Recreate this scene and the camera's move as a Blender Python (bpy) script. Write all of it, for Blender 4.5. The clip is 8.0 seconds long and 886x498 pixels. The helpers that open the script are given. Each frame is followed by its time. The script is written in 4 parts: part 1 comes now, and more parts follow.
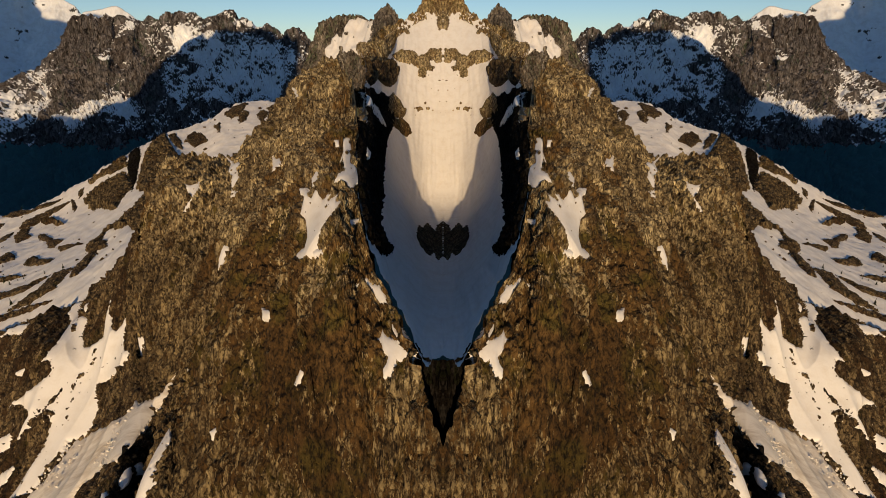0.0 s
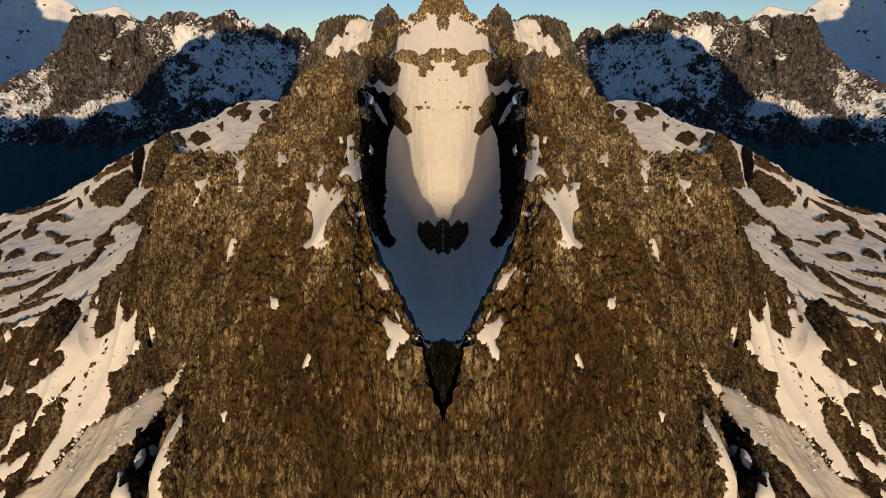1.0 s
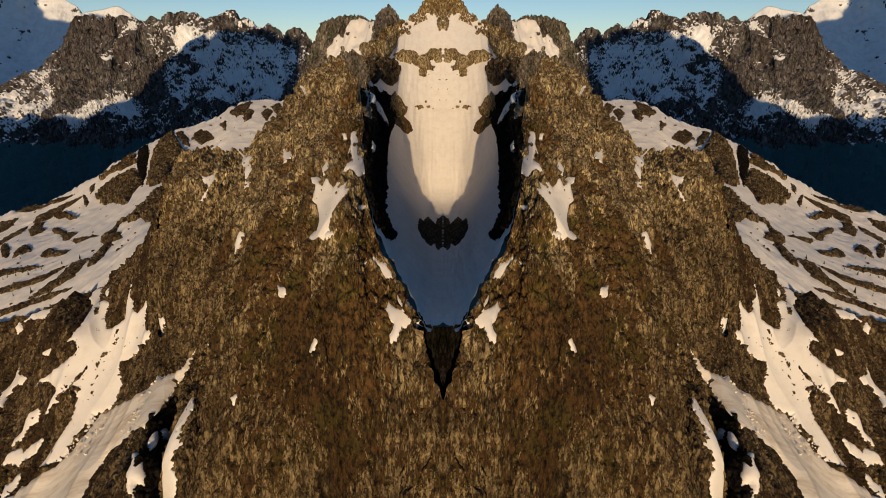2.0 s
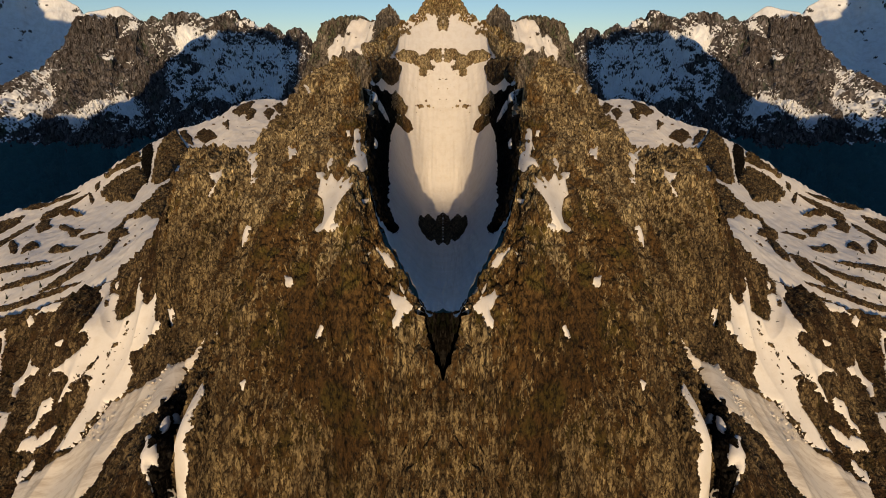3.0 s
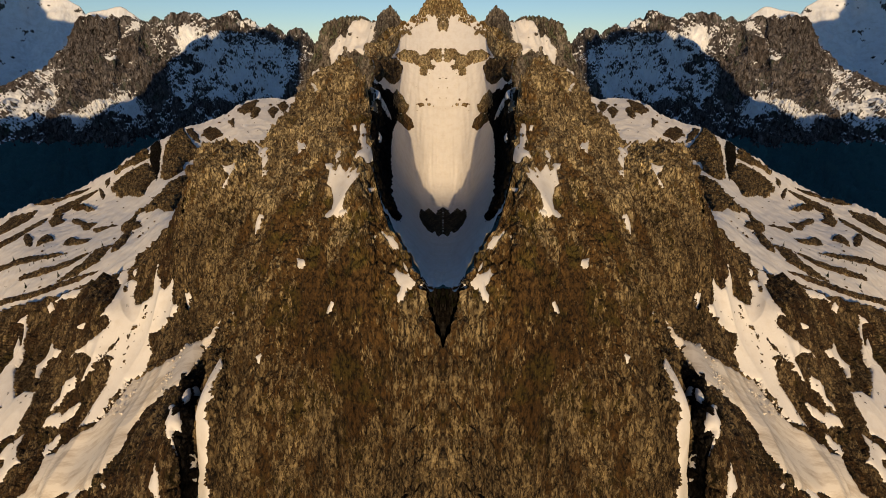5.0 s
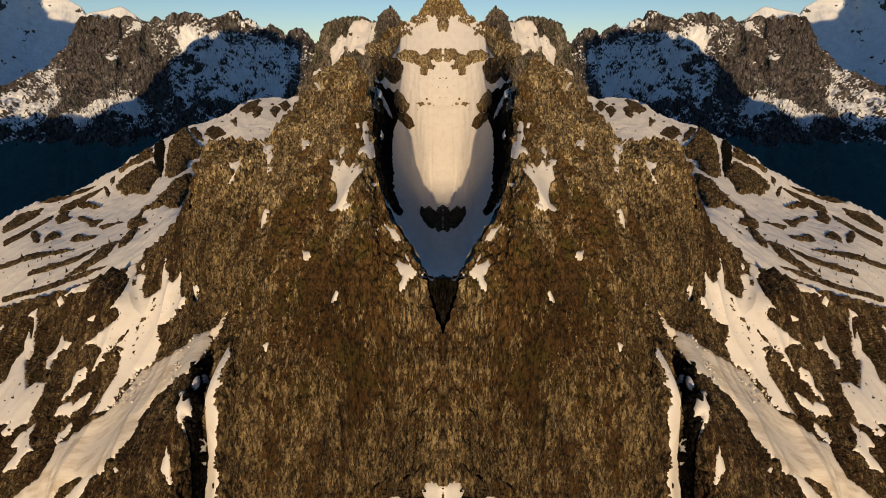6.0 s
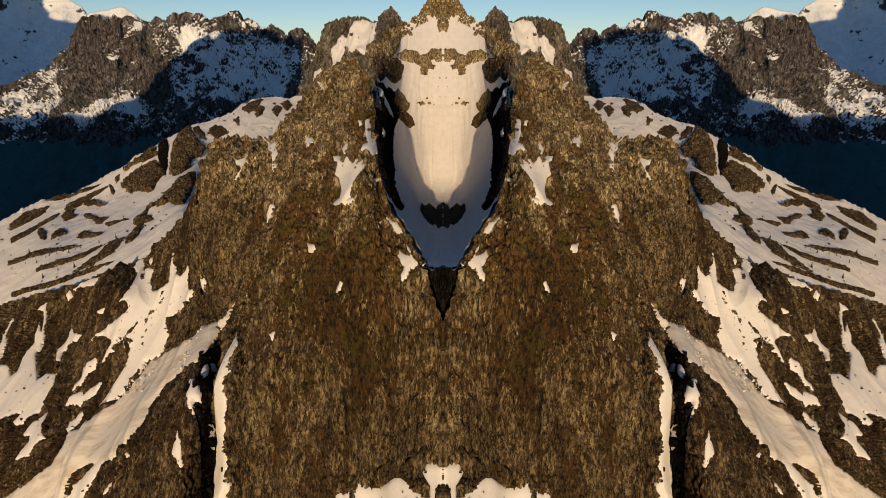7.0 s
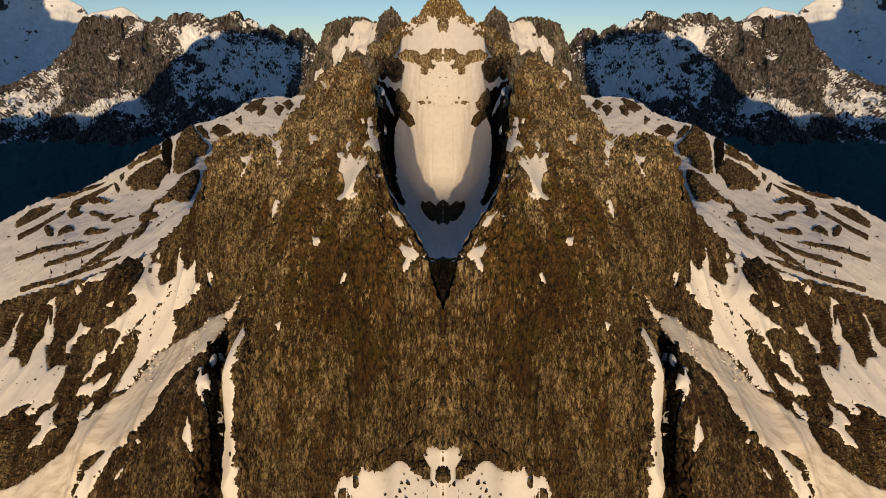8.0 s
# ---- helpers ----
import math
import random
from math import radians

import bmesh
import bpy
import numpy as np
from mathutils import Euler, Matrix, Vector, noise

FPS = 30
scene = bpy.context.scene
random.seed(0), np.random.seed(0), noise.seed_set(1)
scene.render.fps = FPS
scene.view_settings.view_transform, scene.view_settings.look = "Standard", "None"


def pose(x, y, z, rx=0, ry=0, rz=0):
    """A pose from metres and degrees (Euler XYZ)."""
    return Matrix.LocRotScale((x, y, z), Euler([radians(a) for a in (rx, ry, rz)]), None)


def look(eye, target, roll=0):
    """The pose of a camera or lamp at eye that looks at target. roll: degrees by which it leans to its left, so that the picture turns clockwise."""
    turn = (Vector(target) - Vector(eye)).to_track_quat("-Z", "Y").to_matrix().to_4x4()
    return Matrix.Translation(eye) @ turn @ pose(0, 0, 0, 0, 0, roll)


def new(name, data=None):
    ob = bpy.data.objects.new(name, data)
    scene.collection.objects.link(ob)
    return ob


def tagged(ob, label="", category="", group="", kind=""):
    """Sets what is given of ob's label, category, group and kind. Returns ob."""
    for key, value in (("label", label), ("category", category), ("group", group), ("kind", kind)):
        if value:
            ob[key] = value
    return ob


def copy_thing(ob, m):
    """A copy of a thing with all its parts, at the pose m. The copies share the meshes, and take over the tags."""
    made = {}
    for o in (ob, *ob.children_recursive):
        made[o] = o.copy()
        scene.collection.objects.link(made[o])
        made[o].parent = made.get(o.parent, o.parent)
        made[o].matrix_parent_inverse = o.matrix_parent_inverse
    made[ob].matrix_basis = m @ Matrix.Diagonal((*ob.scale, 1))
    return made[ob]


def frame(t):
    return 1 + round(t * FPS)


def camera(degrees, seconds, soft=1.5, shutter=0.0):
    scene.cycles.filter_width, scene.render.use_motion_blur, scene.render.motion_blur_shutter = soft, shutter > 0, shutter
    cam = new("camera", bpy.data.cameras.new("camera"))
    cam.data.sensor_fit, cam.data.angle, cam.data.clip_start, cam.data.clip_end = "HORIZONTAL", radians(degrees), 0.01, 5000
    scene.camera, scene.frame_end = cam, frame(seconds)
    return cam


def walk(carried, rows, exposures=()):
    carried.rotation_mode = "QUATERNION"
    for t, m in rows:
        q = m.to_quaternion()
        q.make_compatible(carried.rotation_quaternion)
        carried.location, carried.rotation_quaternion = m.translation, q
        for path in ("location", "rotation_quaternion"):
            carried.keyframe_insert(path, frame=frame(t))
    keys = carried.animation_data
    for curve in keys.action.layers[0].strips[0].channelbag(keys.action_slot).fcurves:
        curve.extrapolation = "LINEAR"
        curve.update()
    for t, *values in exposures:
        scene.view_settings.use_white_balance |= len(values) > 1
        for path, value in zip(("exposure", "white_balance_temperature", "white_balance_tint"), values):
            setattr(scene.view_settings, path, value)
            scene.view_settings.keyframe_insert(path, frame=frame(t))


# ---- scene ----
cam = camera(80.0, 8.0, soft=0.4)
LEVEL, TILT, SPEED = 0.0, -20.54, 13.35
walk(cam, [(t, pose(0, SPEED * (4.0 - t), LEVEL, 90 + TILT, 0, 0)) for t in (0.0, 1.0, 2.0, 3.0, 4.0, 5.0, 6.0, 7.0, 8.0)],
     exposures=[(0.0, -0.4), (8.0, -0.4)])

# low morning sun straight behind the camera
SUN_UP = 11.3
world = bpy.data.worlds.new("sky")
scene.world = world
world.use_nodes = True
wn = world.node_tree.nodes
sky = wn.new("ShaderNodeTexSky")
sky.sky_type, sky.sun_disc = "NISHITA", False
sky.sun_elevation, sky.sun_rotation = radians(SUN_UP), radians(180)
sky.air_density, sky.dust_density, sky.ozone_density = 1.0, 0.0, 2.5
sky.altitude = 2000
world.node_tree.links.new(sky.outputs["Color"], wn["Background"].inputs["Color"])
wn["Background"].inputs["Strength"].default_value = 0.115
sun = new("sun", bpy.data.lights.new("sun", "SUN"))
sun.data.energy, sun.data.angle, sun.data.color = 5.0, radians(0.3), (1.0, 0.72, 0.41)
sun.matrix_world = look((0, -math.cos(radians(SUN_UP)) * 100, math.sin(radians(SUN_UP)) * 100), (0, 0, 0))


# ---- materials ----
class Nodes:
    def __init__(self, name):
        self.mat = bpy.data.materials.new(name)
        self.mat.use_nodes = True
        self.tree = self.mat.node_tree
        self.bsdf = self.tree.nodes["Principled BSDF"]
        self.co = self.tree.nodes.new("ShaderNodeTexCoord").outputs["Object"]

    def link(self, a, b):
        self.tree.links.new(a, b)

    def noise(self, scale, detail=5, rough=0.6, stretch=(1, 1, 1)):
        m = self.tree.nodes.new("ShaderNodeMapping")
        m.inputs["Scale"].default_value = stretch
        self.link(self.co, m.inputs["Vector"])
        n = self.tree.nodes.new("ShaderNodeTexNoise")
        n.inputs["Scale"].default_value, n.inputs["Detail"].default_value, n.inputs["Roughness"].default_value = scale, detail, rough
        self.link(m.outputs[0], n.inputs["Vector"])
        return n.outputs["Fac"]

    def ramp(self, fac, stops):
        r = self.tree.nodes.new("ShaderNodeValToRGB")
        e = r.color_ramp.elements
        while len(e) < len(stops):
            e.new(0.5)
        for k, (p, c) in zip(e, stops):
            k.position, k.color = p, (*c, 1) if len(c) == 3 else c
        self.link(fac, r.inputs[0])
        return r.outputs[0]

    def mix(self, fac, a, b, mode="MIX"):
        m = self.tree.nodes.new("ShaderNodeMix")
        m.data_type, m.blend_type = "RGBA", mode
        for sock, v in ((m.inputs[0], fac), (m.inputs[6], a), (m.inputs[7], b)):
            if not isinstance(v, (float, tuple)):
                self.link(v, sock)
            else:
                sock.default_value = v if isinstance(v, float) else (*v, 1)
        return m.outputs[2]

    def math(self, op, a, b=0.0):
        m = self.tree.nodes.new("ShaderNodeMath")
        m.operation = op
        for sock, v in zip(m.inputs, (a, b)):
            if not isinstance(v, (float, tuple)):
                self.link(v, sock)
            else:
                sock.default_value = v
        return m.outputs[0]

    def done(self, colour, rough, height=None, distance=0.3, strength=1.0):
        self.link(colour, self.bsdf.inputs["Base Color"])
        self.bsdf.inputs["Roughness"].default_value = rough
        self.bsdf.inputs["Specular IOR Level"].default_value = 0.25
        if height is not None:
            b = self.tree.nodes.new("ShaderNodeBump")
            b.inputs["Distance"].default_value, b.inputs["Strength"].default_value = distance, strength
            self.link(height, b.inputs["Height"])
            self.link(b.outputs[0], self.bsdf.inputs["Normal"])
        return self.mat


def rock_material(name, dark, light, warm, heath=0.5, size=1.0, down=0.32, gloss=0.25, belt=False):
    """Fissured rock in knobs and slabs; heath: the share of it under brown heather and turf."""
    k = Nodes(name)
    mid = tuple(a * 0.45 + b * 0.55 for a, b in zip(dark, light))
    knob = k.noise(0.36 / size, 6, 0.58, (1, 0.6, down))
    grit = k.noise(1.25 / size, 4, 0.62, (1, 0.7, down * 1.3))
    both_scales = k.math("ADD", k.math("MULTIPLY", knob, 0.58), k.math("MULTIPLY", grit, 0.42))
    stone = k.ramp(both_scales, [(0.41, dark), (0.46, mid), (0.53, light), (0.64, tuple(c * 1.35 for c in light))])
    # joints between the blocks, bent out of true
    bent = k.tree.nodes.new("ShaderNodeVectorMath")
    bent.operation = "ADD"
    n = k.tree.nodes.new("ShaderNodeTexNoise")
    n.inputs["Scale"].default_value, n.inputs["Detail"].default_value = 0.2 / size, 5
    k.link(k.co, n.inputs["Vector"])
    grow = k.tree.nodes.new("ShaderNodeVectorMath")
    grow.operation = "SCALE"
    grow.inputs[3].default_value = 7.0 * size
    k.link(n.outputs["Color"], grow.inputs[0])
    k.link(k.co, bent.inputs[0])
    k.link(grow.outputs[0], bent.inputs[1])
    m = k.tree.nodes.new("ShaderNodeMapping")
    m.inputs["Scale"].default_value = (1, 0.6, down * 0.7)
    k.link(bent.outputs[0], m.inputs["Vector"])
    cells = k.tree.nodes.new("ShaderNodeTexVoronoi")
    cells.feature = "DISTANCE_TO_EDGE"
    cells.inputs["Scale"].default_value = 0.3 / size
    k.link(m.outputs[0], cells.inputs["Vector"])
    stone = k.mix(1.0, stone, k.ramp(cells.outputs["Distance"], [(0.0, (0.4, 0.35, 0.31)), (0.16, (1, 1, 1))]), "MULTIPLY")
    # long cracks that run down the face
    for scale, thin in ((0.035, 0.006), (0.09, 0.013)):
        seam = k.math("ABSOLUTE", k.math("SUBTRACT", k.noise(scale / size, 4, 0.6, (1, 0.35, 0.13)), 0.5))
        stone = k.mix(1.0, stone, k.ramp(seam, [(0.0, (0.12, 0.09, 0.07)), (thin, (1, 1, 1))]), "MULTIPLY")
    streak = k.ramp(k.noise(0.07 / size, 6, 0.65, (1, 0.35, 0.16)), [(0.34, (0.72, 0.68, 0.64)), (0.5, (0.96, 0.96, 0.96)), (0.66, (1.16, 1.16, 1.12))])
    stone = k.mix(1.0, stone, streak, "MULTIPLY")
    spread = k.math("ADD", k.noise(0.03 / size, 8, 0.6, (1, 1, 0.6)), k.math("MULTIPLY", k.math("SUBTRACT", 0.5, both_scales), 1.7))
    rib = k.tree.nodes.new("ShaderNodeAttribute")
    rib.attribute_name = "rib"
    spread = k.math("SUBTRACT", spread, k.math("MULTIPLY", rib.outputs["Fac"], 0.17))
    # stone darkened in hollows and lightened on ribs: relief shading in the colour
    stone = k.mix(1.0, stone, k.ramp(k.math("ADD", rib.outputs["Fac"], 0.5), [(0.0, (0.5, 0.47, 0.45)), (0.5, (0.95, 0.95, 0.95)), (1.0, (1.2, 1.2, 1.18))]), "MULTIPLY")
    if belt:
        pos = k.tree.nodes.new("ShaderNodeSeparateXYZ")
        k.link(k.co, pos.inputs[0])
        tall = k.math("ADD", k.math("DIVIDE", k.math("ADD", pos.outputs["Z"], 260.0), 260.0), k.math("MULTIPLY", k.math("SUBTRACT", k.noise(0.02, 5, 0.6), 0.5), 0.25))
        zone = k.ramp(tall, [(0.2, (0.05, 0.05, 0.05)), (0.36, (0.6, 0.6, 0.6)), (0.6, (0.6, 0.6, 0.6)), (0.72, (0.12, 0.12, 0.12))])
        spread = k.math("ADD", spread, k.math("MULTIPLY", k.math("SUBTRACT", zone, 0.45), 0.42))
        side = k.ramp(k.math("ADD", k.math("DIVIDE", pos.outputs["X"], -200.0), k.math("MULTIPLY", k.math("SUBTRACT", k.noise(0.03, 5, 0.6, (1, 1, 0.3)), 0.5), 0.5)),
                      [(0.05, (0.3, 0.3, 0.3)), (0.16, (0.55, 0.55, 0.55)), (0.5, (0.62, 0.62, 0.62)), (0.64, (0.1, 0.1, 0.1))])
        spread = k.math("ADD", spread, k.math("MULTIPLY", k.math("SUBTRACT", side, 0.45), 0.42))
    big = k.ramp(spread, [(0.64 - heath * 0.3, (0, 0, 0)), (0.70 - heath * 0.3, (1, 1, 1))])
    turf = k.ramp(k.noise(0.5 / size, 6, 0.62, (1, 0.6, 0.45)), [(0.39, tuple(c * 0.3 for c in warm)), (0.47, tuple(c * 0.9 for c in warm)), (0.62, tuple(c * 1.35 for c in warm))])
    green = k.ramp(k.noise(0.05 / size, 5, 0.6), [(0.5, (1, 1, 1)), (0.62, (0.85, 1.12, 0.8))])
    turf = k.mix(1.0, turf, green, "MULTIPLY")
    wash = k.ramp(k.noise(0.02 / size, 5, 0.6, (1, 0.6, 0.45)), [(0.36, (0.74, 0.72, 0.7)), (0.52, (1, 1, 1)), (0.66, (1.18, 1.18, 1.14))])
    colour = k.mix(1.0, k.mix(big, stone, turf), wash, "MULTIPLY")
    # clefts between the stones, and stones that stand bare and bleached
    cleft = k.noise(0.62 / size, 5, 0.6, (1, 0.6, down * 1.2))
    colour = k.mix(1.0, colour, k.ramp(cleft, [(0.385, (0.25, 0.22, 0.2)), (0.43, (0.95, 0.95, 0.95)), (0.56, (1.0, 1.0, 1.0)), (0.63, (1.5, 1.5, 1.5))]), "MULTIPLY")
    if belt:
        # the high rock is brightened in colour for the sunlight it misses
        sun_gain = k.ramp(tall, [(0.45, (0.97, 0.97, 0.97)), (0.58, (1.6, 1.68, 1.78)), (0.8, (2.4, 2.6, 2.85))])
        colour = k.mix(1.0, colour, sun_gain, "MULTIPLY")
    height = k.math("ADD", both_scales, k.math("MULTIPLY", k.math("MINIMUM", cells.outputs["Distance"], 0.15), 1.6))
    k.done(colour, 0.95, height, 1.2 * size)
    k.bsdf.inputs["Specular IOR Level"].default_value = gloss
    return k.mat


def snow_material(name, tint=(0.84, 0.81, 0.78), dirt=(0.58, 0.50, 0.40), amount=0.4, along=(1, 1, 1), scale=0.08):
    k = Nodes(name)
    soil = k.math("MULTIPLY", k.ramp(k.noise(scale, 7, 0.7, along), [(0.45, (0, 0, 0)), (0.75, (1, 1, 1))]), amount)
    colour = k.mix(soil, tint, dirt)
    k.bsdf.inputs["Subsurface Weight"].default_value = 0.0
    return k.done(colour, 0.7, k.math("ADD", k.noise(0.35, 6, 0.6), k.noise(0.3, 4, 0.6, (1, 0.08, 0.08))), 0.14)


def woods_material(name):
    """Dark mountain forest seen from far above, with paler clearings and tracks."""
    k = Nodes(name)
    # bluer and paler than foliage: the valley haze is put into these colours
    hazy_leaf = k.ramp(k.noise(0.05, 6, 0.7), [(0.3, (0.035, 0.11, 0.12)), (0.7, (0.05, 0.14, 0.15))])
    open_ground = k.ramp(k.noise(0.006, 7, 0.6), [(0.62, (0, 0, 0)), (0.72, (1, 1, 1))])
    return k.done(k.mix(k.math("MULTIPLY", open_ground, 0.5), hazy_leaf, (0.07, 0.15, 0.15)), 0.95, k.noise(0.08, 5, 0.7), 6.0)


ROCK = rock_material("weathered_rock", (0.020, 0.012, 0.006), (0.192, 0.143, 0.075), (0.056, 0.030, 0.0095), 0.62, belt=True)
CRAG = rock_material("dark_crag", (0.009, 0.006, 0.004), (0.170, 0.124, 0.066), (0.042, 0.023, 0.009), 0.5)
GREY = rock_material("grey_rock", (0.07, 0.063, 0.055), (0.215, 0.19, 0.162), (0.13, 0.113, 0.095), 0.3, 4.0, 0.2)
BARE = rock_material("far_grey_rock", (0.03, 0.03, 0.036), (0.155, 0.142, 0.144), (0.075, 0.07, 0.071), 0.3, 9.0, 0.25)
# rock painted near black in place of the shade on walls and gullies
SHADE_BLACK = rock_material("shade_black_rock", (0.002, 0.002, 0.003), (0.02, 0.018, 0.016), (0.01, 0.008, 0.006), 0.3, gloss=0.02)
SNOW = snow_material("old_snow")
DIRTY = snow_material("avalanche_snow", (0.80, 0.74, 0.66), (0.40, 0.31, 0.22), 0.95, (0.22, 1, 0.3), 0.16)
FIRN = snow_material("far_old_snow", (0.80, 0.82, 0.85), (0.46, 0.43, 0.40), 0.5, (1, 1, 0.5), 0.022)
WOODS = woods_material("valley_woods")


# ---- the shape of the land ----
TABLE = np.random.RandomState(7).permutation(256)
TABLE = np.concatenate([TABLE, TABLE, TABLE])
GRADS = np.random.RandomState(8).normal(size=(256, 3))
GRADS /= np.linalg.norm(GRADS, axis=1)[:, None]


def perlin(p):
    """Gradient noise at an array of places, about -0.7 to 0.7."""
    q = np.floor(p).astype(int)
    f = p - q
    q &= 255
    s = f * f * f * (f * (f * 6 - 15) + 10)
    total = 0.0
    for dx in (0, 1):
        for dy in (0, 1):
            for dz in (0, 1):
                g = GRADS[TABLE[TABLE[TABLE[q[:, 0] + dx] + q[:, 1] + dy] + q[:, 2] + dz]]
                weight = (s[:, 0] if dx else 1 - s[:, 0]) * (s[:, 1] if dy else 1 - s[:, 1]) * (s[:, 2] if dz else 1 - s[:, 2])
                total = total + weight * ((f - (dx, dy, dz)) * g).sum(1)
    return total


def crags(p, size, octaves=5, sharp=0.6, down=0.42, back=0.7):
    """Ridged relief of unit height whose ribs run down the slope."""
    q = p * (1.0, back, down) / size
    q = q + 0.35 * perlin(q * 0.6 + 9.3)[:, None]
    total, gain = np.zeros(len(p)), 1.0
    for k in range(octaves):
        total = total + gain * (0.45 - np.abs(perlin(q + 17.1 * k)) * 2)
        q, gain = q * (2.07, 2.15, 2.3), gain * sharp
    return total


def blocks(p, size, down=0.4, back=0.8):
    """Broken rock: a level for every block, and the distance to the nearest joint, both about 0 to 1."""
    q = p * (1.0, back, down) / size
    q = q + 0.28 * np.stack([perlin(q * 1.3 + c) for c in (3.1, 8.7, 14.2)], -1)
    base = np.floor(q).astype(int)
    near, second, level = np.full(len(q), 9.0), np.full(len(q), 9.0), np.zeros(len(q))
    for dx in (-1, 0, 1):
        for dy in (-1, 0, 1):
            for dz in (-1, 0, 1):
                c = base + (dx, dy, dz)
                h = TABLE[TABLE[TABLE[c[:, 0] & 255] + (c[:, 1] & 255)] + (c[:, 2] & 255)]
                spot = c + 0.5 + 0.42 * GRADS[h]
                d = np.linalg.norm(q - spot, axis=1)
                closer = d < near
                second = np.where(closer, near, np.minimum(second, d))
                level = np.where(closer, TABLE[h] / 255.0, level)
                near = np.where(closer, d, near)
    return level, np.clip((second - near) * 2.2, 0, 1)


def spline(points, t):
    """Catmull-Rom through an array of control points; t runs from 0 to 1."""
    n = len(points) - 1
    s = np.clip(t, 0, 1) * n
    i = np.minimum(s.astype(int), n - 1)
    f = (s - i).reshape((-1,) + (1,) * (points.ndim - 1))
    p1, p2 = points[i], points[i + 1]
    p0 = np.where((i > 0).reshape(f.shape), points[np.maximum(i - 1, 0)], 2 * p1 - p2)
    p3 = np.where((i < n - 1).reshape(f.shape), points[np.minimum(i + 2, n)], 2 * p2 - p1)
    return 0.5 * (2 * p1 + (p2 - p0) * f + (2 * p0 - 5 * p1 + 4 * p2 - p3) * f ** 2 + (3 * p1 - p0 - 3 * p2 + p3) * f ** 3)


class Sheet:
    """A smooth land surface lofted over a few rails that run down the slope; a goes from rail to rail, b along them.
    even: the first rail lies on the valley axis, and the land beyond it is the mirror of this side."""

    def __init__(self, rails, even=False, steps=48):
        rows, self.lead = [], 1 if even else 0
        if even:
            rails = [[(-x, y, z) for x, y, z in rails[1]], *rails]
        for rail in rails:
            p = np.array(rail, float)
            fine = spline(p, np.linspace(0, 1, 200))
            run = np.concatenate([[0], np.cumsum(np.linalg.norm(np.diff(fine, axis=0), axis=1))])
            at = np.interp(np.linspace(0, run[-1], steps), run, np.linspace(0, 1, 200))
            rows.append(spline(p, at))
        self.grid = np.array(rows)

    def net(self, a, b):
        """Places of the surface for every pair of the values a and b."""
        last = len(self.grid) - 1
        rows = spline(self.grid, (np.asarray(a, float) * (last - self.lead) + self.lead) / last)
        return spline(rows.transpose(1, 0, 2), np.asarray(b, float)).transpose(1, 0, 2)


def normals(net):
    da, db = np.gradient(net, axis=0), np.gradient(net, axis=1)
    n = np.cross(da, db)
    n /= np.linalg.norm(n, axis=2)[:, :, None] + 1e-9
    return n


def skin(name, verts, shape, keep, material, rib=None):
    """A quad mesh from a net of places; keep: which corners stay; rib: how far each corner stands out of the hollows,
    where turf gathers and stone is painted as if shaded.
    """
    na, nb = shape
    i = np.arange(na * nb).reshape(na, nb)
    quads = np.stack([i[:-1, :-1], i[1:, :-1], i[1:, 1:], i[:-1, 1:]], -1).reshape(-1, 4)
    if keep is not None:
        quads = quads[keep[quads].any(1)]
        used, quads = np.unique(quads, return_inverse=True)
        verts, quads = verts[used], quads.reshape(-1, 4)
    me = bpy.data.meshes.new(name)
    me.vertices.add(len(verts))
    me.vertices.foreach_set("co", verts.astype(np.float32).ravel())
    me.loops.add(quads.size)
    me.loops.foreach_set("vertex_index", quads.astype(np.int32).ravel())
    me.polygons.add(len(quads))
    me.polygons.foreach_set("loop_start", np.arange(0, quads.size, 4, dtype=np.int32))
    me.update(calc_edges=True)
    me.polygons.foreach_set("use_smooth", np.ones(len(quads), bool))
    me.materials.append(material)
    if rib is not None:
        me.attributes.new("rib", "FLOAT", "POINT").data.foreach_set("value", rib.astype(np.float32).ravel())
    return new(name, me)


def both(ob, label, category, group="", kind=""):
    """Tags a thing and stands its twin on the other side of the valley axis."""
    tagged(ob, label, category, group, kind)
    twin = copy_thing(ob, Matrix.Translation((-ob.location.x, ob.location.y, ob.location.z)))
    twin.scale.x = -1
    return ob, twin


